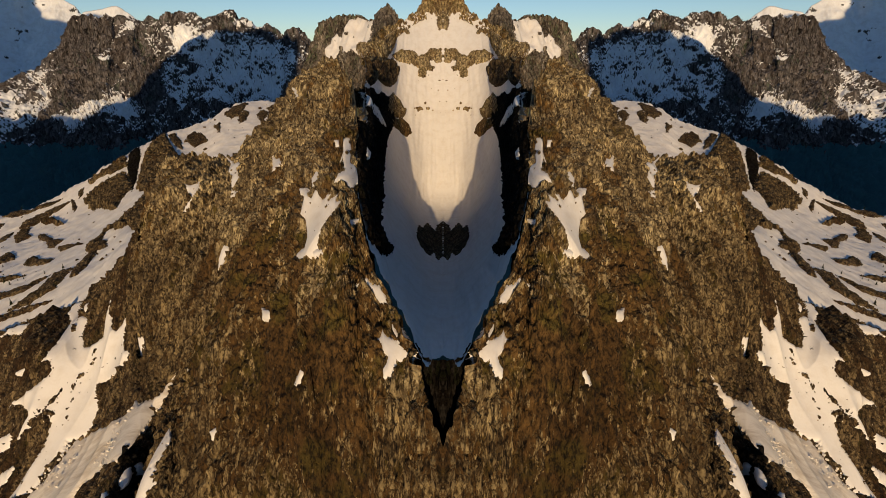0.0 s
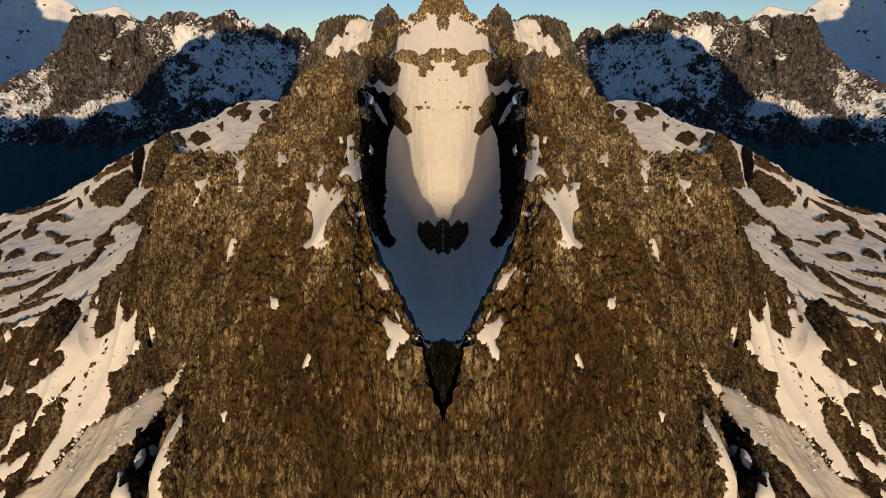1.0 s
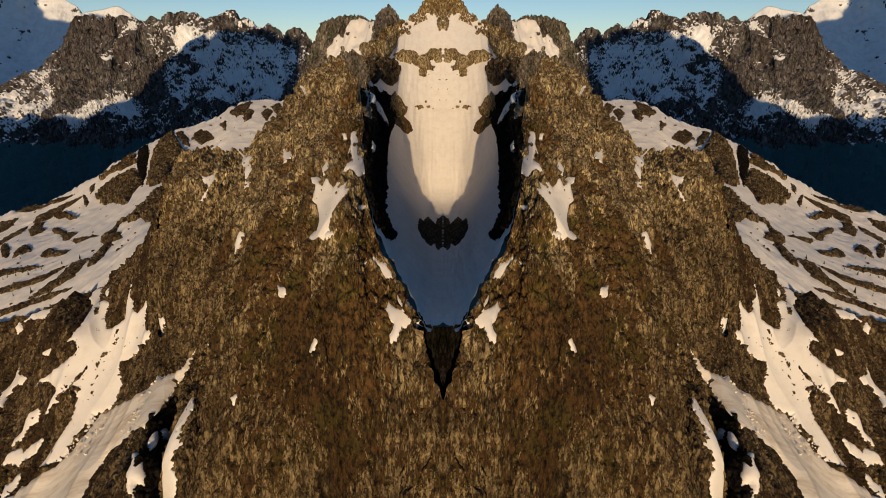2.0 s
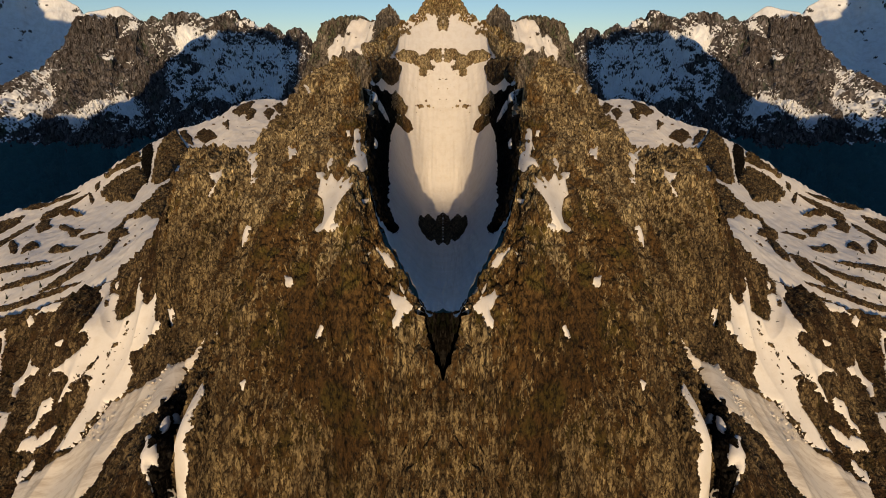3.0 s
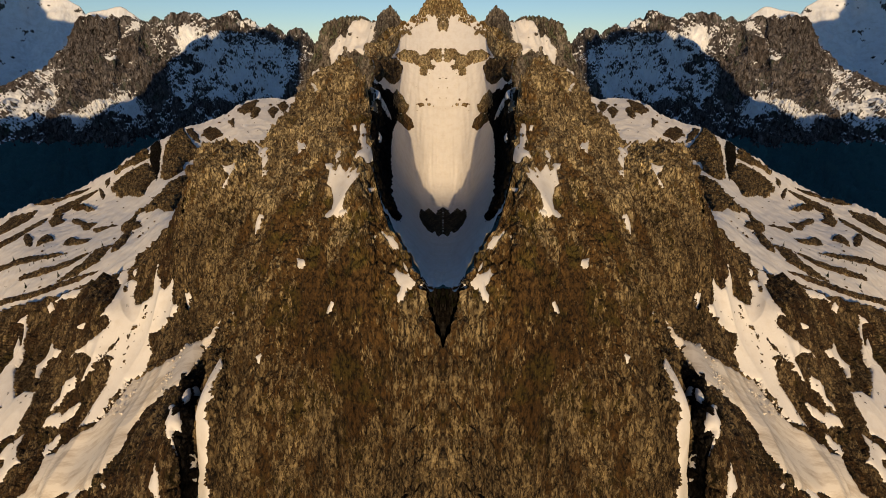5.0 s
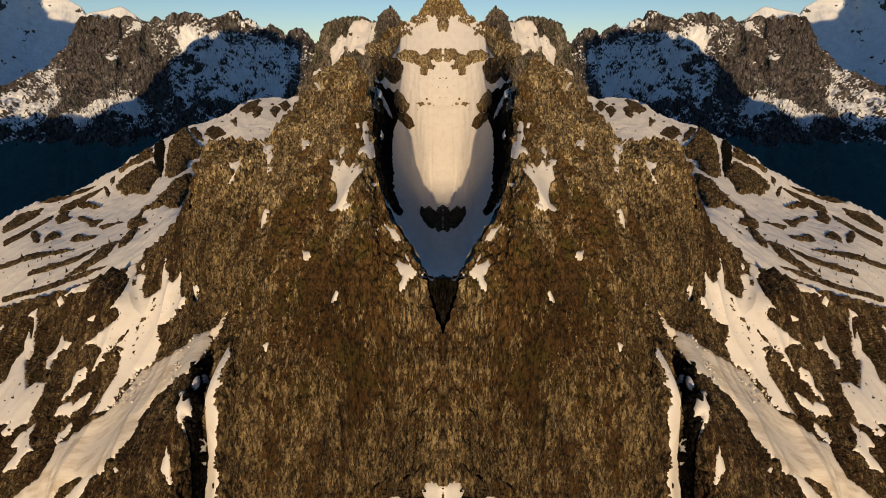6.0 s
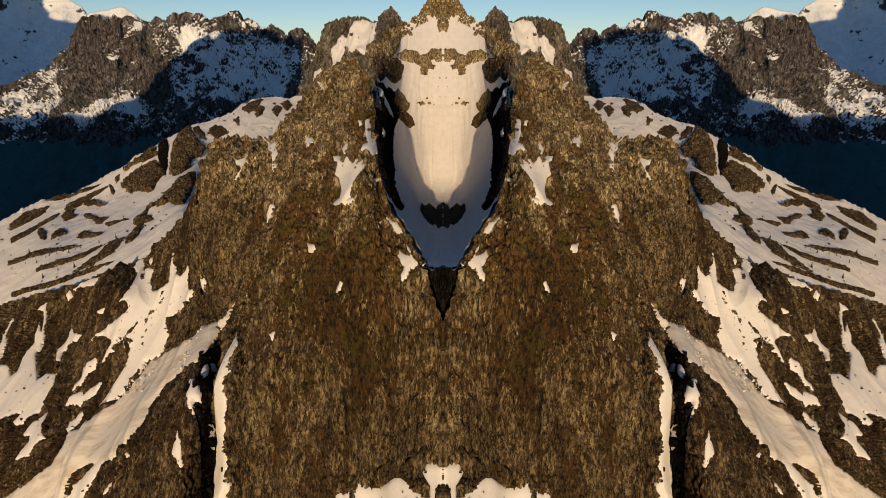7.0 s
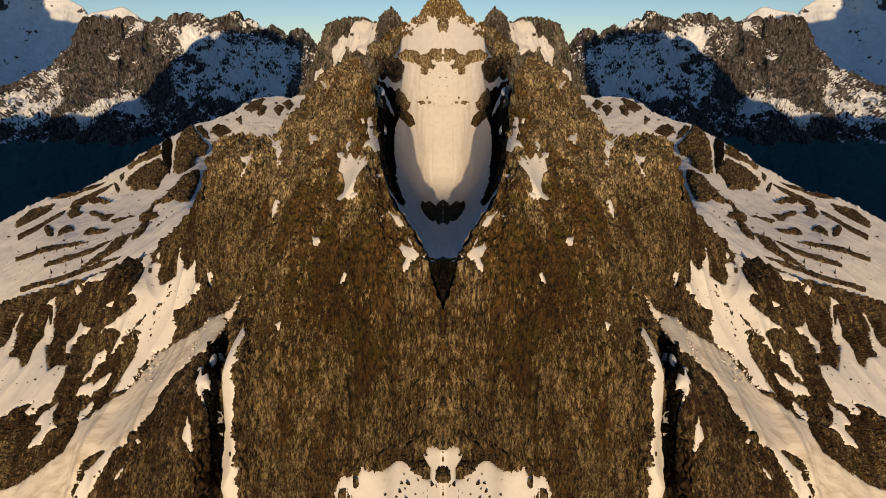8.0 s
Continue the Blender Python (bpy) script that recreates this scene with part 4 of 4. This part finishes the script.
lay(SHOULDER, CRAG, [(0.6237, 0.093), (0.618, 0.1259), (0.6137, 0.1745), (0.6209, 0.2003), (0.6252, 0.1431)], "dark rock band breaking through the snow", 2, 0.9, 2)
lay(SHOULDER, CRAG, [(0.6896, 0.1617), (0.6738, 0.1631), (0.6609, 0.1845), (0.6423, 0.269), (0.6567, 0.2618), (0.6681, 0.2103), (0.681, 0.2031)], "dark rock band breaking through the snow", 5, 0.9, 2)
lay(SHOULDER, CRAG, [(0.6938, 0.3147), (0.6853, 0.2976), (0.671, 0.3476), (0.6552, 0.402), (0.628, 0.4464), (0.6438, 0.4592), (0.6481, 0.4821), (0.6581, 0.4764), (0.6695, 0.402), (0.6853, 0.3577)], "dark rock band breaking through the snow", 1.8, 1.3, 1)
lay(SHOULDER, CRAG, [(0.7368, 0.269), (0.7282, 0.2031), (0.7082, 0.196), (0.7153, 0.2546), (0.7039, 0.3019), (0.721, 0.3247), (0.731, 0.3419)], "dark rock band breaking through the snow", 2, 1.5, 1.2)
lay(SHOULDER, CRAG, [(0.8555, 0.1202), (0.8312, 0.0844), (0.8169, 0.0558), (0.7983, 0.073), (0.7768, 0.0858), (0.7582, 0.1001), (0.7682, 0.166), (0.7883, 0.186), (0.8026, 0.1917), (0.824, 0.2046), (0.8569, 0.206)], "dark rock band breaking through the snow", 2, 1.5, 1.2)
lay(SHOULDER, CRAG, [(0.8569, 0.3076), (0.8298, 0.319), (0.7997, 0.3133), (0.7711, 0.2546), (0.7411, 0.2132), (0.7525, 0.2847), (0.7768, 0.3276), (0.8069, 0.3834), (0.8555, 0.382)], "dark rock band breaking through the snow", 1.8, 1.3, 1)
lay(SHOULDER, CRAG, [(0.6938, 0.5336), (0.6881, 0.4979), (0.6624, 0.5651), (0.6352, 0.5751), (0.6481, 0.598), (0.6724, 0.598), (0.701, 0.5651)], "dark rock band breaking through the snow", 1.8, 1.3, 1)
lay(SHOULDER, CRAG, [(0.7854, 0.3834), (0.7783, 0.3462), (0.7654, 0.4363), (0.7668, 0.5165), (0.7797, 0.4821)], "dark rock band breaking through the snow", 1.8, 1.3, 1)
lay(SHOULDER, CRAG, [(0.7511, 0.4807), (0.7411, 0.4235), (0.7282, 0.4521), (0.721, 0.4921), (0.7382, 0.5193), (0.7554, 0.5393)], "dark rock band breaking through the snow", 1.8, 1.3, 1)
lay(SHOULDER, CRAG, [(0.7611, 0.0072), (0.7225, 0.0072), (0.6738, 0.0229), (0.6381, 0.0515), (0.6652, 0.0572), (0.701, 0.0372), (0.7382, 0.0629)], "dark rock band breaking through the snow", 1.8, 1.3, 1)
lay(SHOULDER, CRAG, [(0.7196, 0.1373), (0.6924, 0.1044), (0.6552, 0.0858), (0.6252, 0.103), (0.6452, 0.1202), (0.6838, 0.1459), (0.7039, 0.1803), (0.7296, 0.1903)], "dark rock band breaking through the snow", 1.8, 1.3, 1)
lay(SHOULDER, CRAG, [(0.8455, 0.8512), (0.7969, 0.8598), (0.7597, 0.8641), (0.6967, 0.8584), (0.6509, 0.8612), (0.6123, 0.8856), (0.6495, 0.887), (0.6924, 0.8856), (0.7468, 0.8884), (0.7954, 0.887), (0.8441, 0.8798)], "dark rock band breaking through the snow", 1.8, 1.3, 1)
lay(SHOULDER, CRAG, [(0.7811, 0.7597), (0.7325, 0.7353), (0.671, 0.7282), (0.6266, 0.7124), (0.6681, 0.7654), (0.7296, 0.7725), (0.7783, 0.784)], "dark rock band breaking through the snow", 1.8, 1.3, 1)
lay(SHOULDER, CRAG, [(0.691, 0.8441), (0.6438, 0.7983), (0.618, 0.721), (0.5894, 0.7425), (0.5994, 0.7783), (0.6137, 0.8326), (0.6381, 0.8383), (0.6595, 0.8526)], "dark rock band breaking through the snow", 2, 1.5, 1.2)
lay(SHOULDER, CRAG, [(0.8612, 0.5808), (0.8197, 0.6066), (0.774, 0.6195), (0.7153, 0.6409), (0.6867, 0.6481), (0.7124, 0.6681), (0.7597, 0.6667), (0.814, 0.6509), (0.8584, 0.6295)], "dark rock band breaking through the snow", 1.8, 1.3, 1)
lay(SHOULDER, CRAG, [(0.5851, 0.7439), (0.5694, 0.6838), (0.5494, 0.6738), (0.5579, 0.7225), (0.5694, 0.7825), (0.578, 0.8155), (0.5937, 0.8054)], "dark rock band breaking through the snow", 2, 1.5, 1.2)
lay(SHOULDER, CRAG, [(0.6423, 0.4893), (0.608, 0.5021), (0.5708, 0.5823), (0.608, 0.5308), (0.6309, 0.5279)], "dark rock band breaking through the snow", 2, 0.8, 2)
lay(SHOULDER, CRAG, [(0.26, 0.105), (0.238, 0.042), (0.195, 0.042), (0.208, 0.2), (0.23, 0.222)], "dark rock band breaking through the snow", 3, 1.8, 2.5)
lay(SHOULDER, CRAG, [(0.283, 0.195), (0.26, 0.202), (0.252, 0.348)], "dark rock band breaking through the snow", 3, 1.8, 2.5)
lay(SHOULDER, CRAG, [(0.168, 0.218), (0.155, 0.132), (0.14, 0.175), (0.15, 0.315)], "dark rock band breaking through the snow", 3, 1.8, 2.5)
lay(SHOULDER, CRAG, [(0.212, 0.195), (0.202, 0.14), (0.185, 0.182), (0.192, 0.3), (0.202, 0.308)], "dark rock band breaking through the snow", 3, 1.8, 2.5)
lay(SHOULDER, CRAG, [(0.145, 0.112), (0.128, 0.04), (0.112, 0.14), (0.125, 0.255)], "dark rock band breaking through the snow", 3, 1.8, 2.5)
lay(KNOB, SNOW, [(0.615, 0.37), (0.58, 0.228), (0.56, 0.098), (0.478, 0.015), (0.365, 0), (0.37, 0.258), (0.422, 0.49), (0.485, 0.53), (0.54, 0.465), (0.578, 0.505)], "snow in a cleft of the grey summit", 3, 4, 6)
lay(KNOB, SNOW, [(0.702, 0.58), (0.685, 0.34), (0.63, 0.202), (0.588, 0.295), (0.612, 0.522), (0.648, 0.648)], "snow in a cleft of the grey summit", 3, 4, 6)
lay(KNOB, SNOW, [(0.818, 0.572), (0.805, 0.455), (0.758, 0.508), (0.738, 0.628), (0.78, 0.662)], "snow in a cleft of the grey summit", 3, 3, 5)
lay(SLOPE, CRAG, [(0.3162, 0.2504), (0.3419, 0.2632), (0.3677, 0.2761), (0.3548, 0.2632)], "dark rock showing through the snow gully", 1.8, 0.4, 0.8)
lay(SLOPE, CRAG, [(0.3763, 0.123), (0.3505, 0.1316), (0.3577, 0.1516), (0.3748, 0.1516)], "dark rock showing through the snow gully", 1.8, 0.4, 0.8)
lay(SLOPE, CRAG, [(0.3948, 0.2861), (0.4206, 0.319), (0.4421, 0.3433), (0.4578, 0.3619), (0.4478, 0.3433), (0.4278, 0.3176)], "dark rock showing through the snow gully", 1.8, 0.4, 0.8)
lay(SLOPE, CRAG, [(0.2761, 0.2318), (0.2961, 0.2446), (0.3104, 0.2418)], "dark rock showing through the snow gully", 1.8, 0.3, 0.8)
lay(SLOPE, CRAG, [(0.3662, 0.1874), (0.3562, 0.1803), (0.3662, 0.2031), (0.3805, 0.2089)], "dark rock showing through the snow gully", 1.8, 0.3, 0.8)
lay(SLOPE, CRAG, [(0.3662, 0.2775), (0.3948, 0.3076), (0.4092, 0.3305), (0.392, 0.3004)], "dark rock showing through the snow gully", 1.8, 0.3, 0.8)
lay(SLOPE, CRAG, [(0.4607, 0.3548), (0.4721, 0.3777), (0.4893, 0.392), (0.4478, 0.3834), (0.4349, 0.3648)], "dark rock showing through the snow gully", 1.8, 0.6, 1)
lay(BASIN, CRAG, [(1, 0.6824), (0.8283, 0.8269), (0.6366, 0.877), (0.4177, 0.8813), (0.3505, 0.8598), (0.3863, 0.8412), (0.4306, 0.8197), (0.608, 0.7911), (0.8183, 0.7196), (1, 0.4292), (1, 0.3605), (1, 0.4778)], "dark rock at the head of the inner flank", 4, 1.2, 2.5)
# more of the inner flank, black for its shade
lay(BASIN, SHADE_BLACK, [(1, 0.3362), (0.9156, 0.5465), (0.721, 0.7139), (0.5851, 0.7539), (0.6123, 0.7053), (0.8269, 0.5808), (1, 0.2618)], "rock wall of the inner flank, painted black for shade", 3, 1.2, 2)
lay(FACE, ROCK, [(0.4607, 0.8927), (0.4406, 0.887), (0.4235, 0.8941), (0.4177, 0.907), (0.4607, 0.9142)], "brown rock showing through the snow apron", 1.6, 0.6, 1)
lay(FACE, ROCK, [(0.0343, 0.7024), (0.0114, 0.6824), (0, 0.681), (0, 0.7253), (0.0272, 0.7339)], "brown rock showing through the snow apron", 1.6, 0.4, 0.8)
lay(FACE, ROCK, [(0.4163, 0.8655), (0.4049, 0.8627), (0.4034, 0.8698), (0.4134, 0.8741)], "brown rock showing through the snow apron", 1.4, 0.3, 0.7)
lay(FACE, ROCK, [(0.0615, 0.7554), (0.0458, 0.7496), (0.0386, 0.7582), (0.0558, 0.7682)], "brown rock showing through the snow apron", 1.4, 0.3, 0.7)
ground = new("ground", bpy.data.meshes.new("ground"))
bm = bmesh.new()
bmesh.ops.create_grid(bm, x_segments=60, y_segments=60, size=5200)
for v in bm.verts:
    v.co.z = -760 + 60 * noise.noise(v.co / 900)
bm.to_mesh(ground.data)
bm.free()
ground.data.materials.append(WOODS)
tagged(ground, "dark wooded valley floor far below the peaks", "valley", kind="structure")

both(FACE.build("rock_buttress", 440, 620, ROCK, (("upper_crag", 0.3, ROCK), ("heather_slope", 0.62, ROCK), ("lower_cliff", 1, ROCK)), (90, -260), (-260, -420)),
     "steep brown rock buttress with heather, its high rock painted sunlit", "mountain")
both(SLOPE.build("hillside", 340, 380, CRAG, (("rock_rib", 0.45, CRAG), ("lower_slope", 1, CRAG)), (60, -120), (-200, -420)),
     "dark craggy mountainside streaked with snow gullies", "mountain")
both(SHOULDER.build("snow_shoulder", 260, 180, SNOW, (("ridge_slope", 0.4, SNOW), ("snow_bench", 1, SNOW)), (300, -400)), "gentle snow-covered shoulder below the ridge", "snowfield")
both(BASIN.build("snow_basin", 120, 330, SNOW, (("basin_floor", 0.62, SNOW), ("head_slope", 1, SNOW))), "hollow snowfield between the rock buttresses", "snowfield")
# the step fills the dark notch; its black colour stands for shade
both(STEP.build("rock_step", 50, 80, SHADE_BLACK), "black rock step in the notch under the snow basin, shade in its colour", "rock")
both(TOWER.build("summit_tower", 150, 70, ROCK, (), (200, -400)), "brown rock tower above the snowfield", "mountain")
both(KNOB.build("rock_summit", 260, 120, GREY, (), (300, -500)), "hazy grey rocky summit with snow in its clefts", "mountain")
# where snow holds (above zero) or bare rock stands out (below zero) on the far range
BARE_RIBS = [
    (-0.9, [(0.215, 0.029), (0.289, 0.017), (0.339, 0.063), (0.272, 0.19), (0.296, 0.246), (0.275, 0.345), (0.207, 0.373), (0.129, 0.356), (0.15, 0.247), (0.153, 0.043)]),
    (-0.7, [(0.35, 0.057), (0.408, 0.054), (0.459, 0.18), (0.488, 0.335), (0.459, 0.359), (0.415, 0.222), (0.362, 0.165), (0.309, 0.187), (0.29, 0.154)]),
    (-0.5, [(0.31, 0.167), (0.418, 0.215), (0.458, 0.369), (0.35, 0.305), (0.296, 0.286)]),
    (-0.5, [(0.611, 0.014), (0.72, 0.024), (0.738, 0.074), (0.654, 0.139)]),
]
SNOW_SLOPES = [
    (0.35, [(0.059, 0.107), (0.087, 0.102), (0.129, 0.093), (0.129, 0.235), (0.127, 0.323), (0.092, 0.399), (0.029, 0.366), (0.034, 0.199)]),
    (0.9, [(0.129, 0.395), (0.207, 0.378), (0.289, 0.328), (0.368, 0.328), (0.411, 0.415), (0.299, 0.412), (0.19, 0.451)]),
    (0.5, [(0.48, 0.17), (0.577, 0.235), (0.684, 0.283), (0.827, 0.303), (0.8, 0.38), (0.66, 0.38), (0.54, 0.35), (0.47, 0.28)]),
    (0.9, [(0.472, 0.042), (0.618, 0.063), (0.735, 0.057), (0.874, 0.073), (0.901, 0.16), (0.827, 0.303), (0.684, 0.283), (0.577, 0.235), (0.515, 0.133)]),
]
SNOW_LEDGES = [
    (1.2, [(0.256, 0.177), (0.289, 0.12), (0.365, 0.026), (0.391, 0.019), (0.341, 0.11), (0.279, 0.203)]),
    (0.9, [(0.508, 0.023), (0.536, 0.079), (0.568, 0.132), (0.545, 0.124), (0.522, 0.084)]),
    (0.9, [(0.498, 0.316), (0.535, 0.391), (0.62, 0.421), (0.567, 0.418), (0.534, 0.35)]),
    (0.9, [(0.637, 0.001), (0.707, 0.007), (0.793, 0.004), (0.775, 0.021), (0.678, 0.043)]),
]


def covered(land, name, na, nb, behind, cover, wood_line, bias, size):
    """Far mountains as one mesh whose faces are rock, snow in the hollows and on the ledges, or woods below the tree line."""
    a, b = np.linspace(0, 1, na), np.linspace(0, 1, nb)
    net = land.net(a, b)
    v = land.places(a, b)
    flat = net.reshape(-1, 3)
    smooth = land.relief(net, 3) / land.height
    score = -0.9 * (land.relief(net, 5) / land.height - smooth) - 0.6 * smooth
    score = score + 1.3 * (np.abs(normals(v)[:, :, 2]) - 0.62)
    score = score + (0.6 * perlin(flat / (size * 0.8)) + 0.5 * perlin(flat * (1, 1, 0.6) / (size * 0.36) + 7) + 0.1 * perlin(flat / (size * 0.1) + 3)).reshape(na, nb) + bias
    score = score + 0.7 * np.clip(perlin(flat * (1, 1, 0.16) / (size * 0.3) + 21) * 2 - 0.35, -0.1, 0.6).reshape(na, nb)
    score = score - 0.3 * np.clip((wood_line + 95 - v[:, :, 2]) / 70, 0, 1)
    ab = np.stack(np.meshgrid(a, b, indexing="ij"), -1).reshape(-1, 2) * (3.4, 2.3)
    for amount, outline in cover:
        d = inside(ab, np.array(outline) * (3.4, 2.3)) + 0.03 * perlin(flat / 60)
        score = score + amount * np.clip(d / 0.04 + 0.5, 0, 1).reshape(na, nb)
    low = v[:, :, 2] + 70 * perlin(flat / 130).reshape(na, nb) + 40 * perlin(flat / 30).reshape(na, nb) < wood_line
    kind = np.where(low & (score < 1.1 + (wood_line - v[:, :, 2]) / 110), 2, np.where(score > 0, 1, 0))
    steps = np.linspace(1, 0, 9)[:-1, None]
    back = v[:, :1] + (steps ** 0.8 * (0, 1, 0)) * behind[0] + (steps * (0, 0, 1)) * behind[1]
    v = np.concatenate([back, v], 1)
    kind = np.concatenate([np.repeat(kind[:, :1], 8, 1), kind], 1)
    ob = skin(name, v.reshape(-1, 3), v.shape[:2], None, BARE)
    ob.data.materials.append(FIRN)
    ob.data.materials.append(WOODS)
    ob.data.polygons.foreach_set("material_index", kind[:-1, :-1].astype(np.int32).ravel())
    return ob


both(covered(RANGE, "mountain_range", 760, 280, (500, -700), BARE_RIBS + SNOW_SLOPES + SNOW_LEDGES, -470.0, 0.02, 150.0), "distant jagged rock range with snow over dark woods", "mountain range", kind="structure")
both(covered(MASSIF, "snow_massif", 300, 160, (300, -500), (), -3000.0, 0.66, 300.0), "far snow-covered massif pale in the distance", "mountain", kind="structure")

# added unseen ridge behind the camera, shaped to shade the far slopes
SHADE_RIDGE = ((830, -760), (860, 700), (930, 1130), (1200, 1165), (1450, 1150), (1620, 1080), (1750, 900), (1870, 680), (1980, 580), (2900, 560), (2950, 1600), (3120, 1640),
         (3230, 1560), (3330, 1540), (3420, 1570), (3520, 1680), (3560, 2050), (4300, 2150), (5200, 2150))
line = np.linspace(830, 5200, 560)
top = np.interp(line, [x for x, h in SHADE_RIDGE], [h for x, h in SHADE_RIDGE])
spots = np.stack([line, line * 0, line * 0], -1)
top = top + np.where(line < 2900, 1.0, 0.4) * (110 * perlin(spots / 110) + 50 * perlin(spots / 43 + 5) + 24 * perlin(spots / 17 + 9))
rows = []
for run, share in ((-900, 0.0), (-420, 0.5), (-160, 0.85), (0, 1.0), (160, 0.84), (450, 0.5), (900, 0.0)):
    rows.append(np.stack([-line, -1500 + run + 0 * line, -760 + (np.maximum(top, -760) + 760) * share], -1))
ridge = np.stack(rows, 1)
both(skin("unseen_shade_ridge", ridge.reshape(-1, 3), ridge.shape[:2], None, BARE), "tall bare ridge added behind the camera to shade the far slopes", "mountain range", kind="structure")

for patch in PATCHES:
    patch.build()

def pebble(seed, squash=0.7):
    """Vertices and triangles of one broken stone, about 1 m across."""
    bm = bmesh.new()
    bmesh.ops.create_icosphere(bm, subdivisions=1, radius=0.5)
    for v in bm.verts:
        v.co *= 0.75 + 0.5 * noise.noise(v.co * 2.3 + Vector((seed * 3.7, seed, 0)))
        v.co.z *= squash
    data = np.array([v.co for v in bm.verts]), np.array([[v.index for v in f.verts] for f in bm.faces])
    bm.free()
    return data


STONES = [pebble(k) for k in range(6)]


def scatter(land, outline, count, size, material, name, label, category, lift=0.3, seed=1):
    """Loose pieces strewn over the land inside an outline, too many to tell apart."""
    rnd = np.random.RandomState(seed)
    poly = np.array(outline)
    lo, hi = poly.min(0), poly.max(0)
    verts, faces, total = [], [], 0
    while len(verts) < count:
        spot = lo + rnd.rand(2) * (hi - lo)
        if inside(spot[None], poly)[0] < 0:
            continue
        place = land.net([spot[0]], [spot[1]])[0, 0] + (0, 0, lift)
        v, f = STONES[rnd.randint(6)]
        turn = Euler(rnd.rand(3) * 6.28).to_matrix()
        scale = size * (0.35 + rnd.rand() ** 3 * 1.6)
        verts.append(v @ np.array(turn).T * scale + place)
        faces.append(f + total)
        total += len(v)
    me = bpy.data.meshes.new(name)
    me.from_pydata(np.concatenate(verts).tolist(), [], np.concatenate(faces).tolist())
    me.materials.append(material)
    return both(new(name, me), label, category, kind="stuff")


def conifer(land, a, b, height):
    """A small mountain conifer: a tapered trunk and tiers of drooping twigs."""
    rnd = random.Random(int(a * 9973 + b * 7919))
    tree = new("conifer")
    bm = bmesh.new()
    bmesh.ops.create_cone(bm, cap_ends=True, segments=6, radius1=height * 0.03, radius2=height * 0.006, depth=height)
    bmesh.ops.translate(bm, verts=bm.verts, vec=(0, 0, height / 2))
    for name, material in (("trunk", BARK), ("crown", NEEDLES)):
        if name == "crown":
            bm = bmesh.new()
            for tier in range(9):
                h = height * (0.12 + 0.86 * tier / 9)
                reach = height * 0.24 * (1 - tier / 9.5)
                for k in range(9):
                    ang = k * 0.7 + tier * 0.4 + rnd.uniform(-0.2, 0.2)
                    r = reach * rnd.uniform(0.7, 1.15)
                    side = Vector((-math.sin(ang), math.cos(ang), 0)) * r * 0.28
                    out = Vector((math.cos(ang), math.sin(ang), 0)) * r
                    top = Vector((0, 0, h + height * 0.07))
                    tip = out + Vector((0, 0, h - r * 0.35))
                    bm.faces.new([bm.verts.new(c) for c in (top, out * 0.6 + side + Vector((0, 0, h)), tip, out * 0.6 - side + Vector((0, 0, h)))])
        me = bpy.data.meshes.new(name)
        bm.to_mesh(me)
        bm.free()
        me.materials.append(material)
        new(name, me).parent = tree
    tree.location = land.net([a], [b])[0, 0] - (0, 0, 0.5)
    both(tree, "small dark conifer standing alone in the snow", "tree", "conifers on the snow shoulder")


BARK = rock_material("bark", (0.02, 0.014, 0.01), (0.06, 0.04, 0.028), (0.03, 0.02, 0.012), 0.2, 0.2)
NEEDLES = rock_material("needles", (0.008, 0.014, 0.006), (0.03, 0.045, 0.018), (0.02, 0.03, 0.012), 0.3, 0.3)
scatter(SLOPE, [(0, 0.448), (0.02, 0.508), (0.192, 0.542), (0.358, 0.538), (0.488, 0.542), (0.365, 0.43), (0.155, 0.435)], 420, 1.6, DIRTY, "avalanche_rubble", "lumps of dirty avalanche snow on the tongue", "snow rubble", 2.2, 1)
scatter(SHOULDER, [(0.88, 0.775), (0.89, 0.085), (0.68, 0.035), (0.56, 0.148), (0.46, 0.432), (0.468, 0.885), (0.58, 0.91), (0.72, 0.91)], 160, 4, CRAG, "scattered_stones", "dark boulders showing through the snow shoulder", "stones", 0.3, 3)
scatter(SHOULDER, [(0.425, 0.103), (0.332, 0.022), (0.22, 0.038), (0.11, 0.03), (0.115, 0.485), (0.222, 0.535), (0.39, 0.21)], 70, 6, CRAG, "scattered_stones", "dark boulders showing through the snow ridge", "stones", 0.3, 4)
scatter(BASIN, [(0, 0.838), (0, 0.742), (0.23, 0.738), (0.27, 0.81), (0.16, 0.832)], 30, 3, ROCK, "scattered_stones", "small brown rocks showing through the snowfield", "stones", 0.3, 5)
for a, b, height in ((0.763, 0.695, 5.5), (0.755, 0.685, 6.7), (0.738, 0.685, 6), (0.725, 0.672, 6.9), (0.712, 0.69, 7), (0.698, 0.675, 4.8), (0.688, 0.668, 4.6), (0.782, 0.715, 7.8), (0.648, 0.82, 5.5), (0.658, 0.828, 5.4), (0.692, 0.81, 8.5), (0.73, 0.81, 6.4), (0.765, 0.825, 7.8), (0.628, 0.785, 6.4), (0.805, 0.595, 7.1), (0.74, 0.55, 5.1), (0.645, 0.688, 7), (0.72, 0, 8), (0.758, 0.758, 6.6), (0.61, 0.702, 7.5)):
    conifer(SHOULDER, a, b, height)
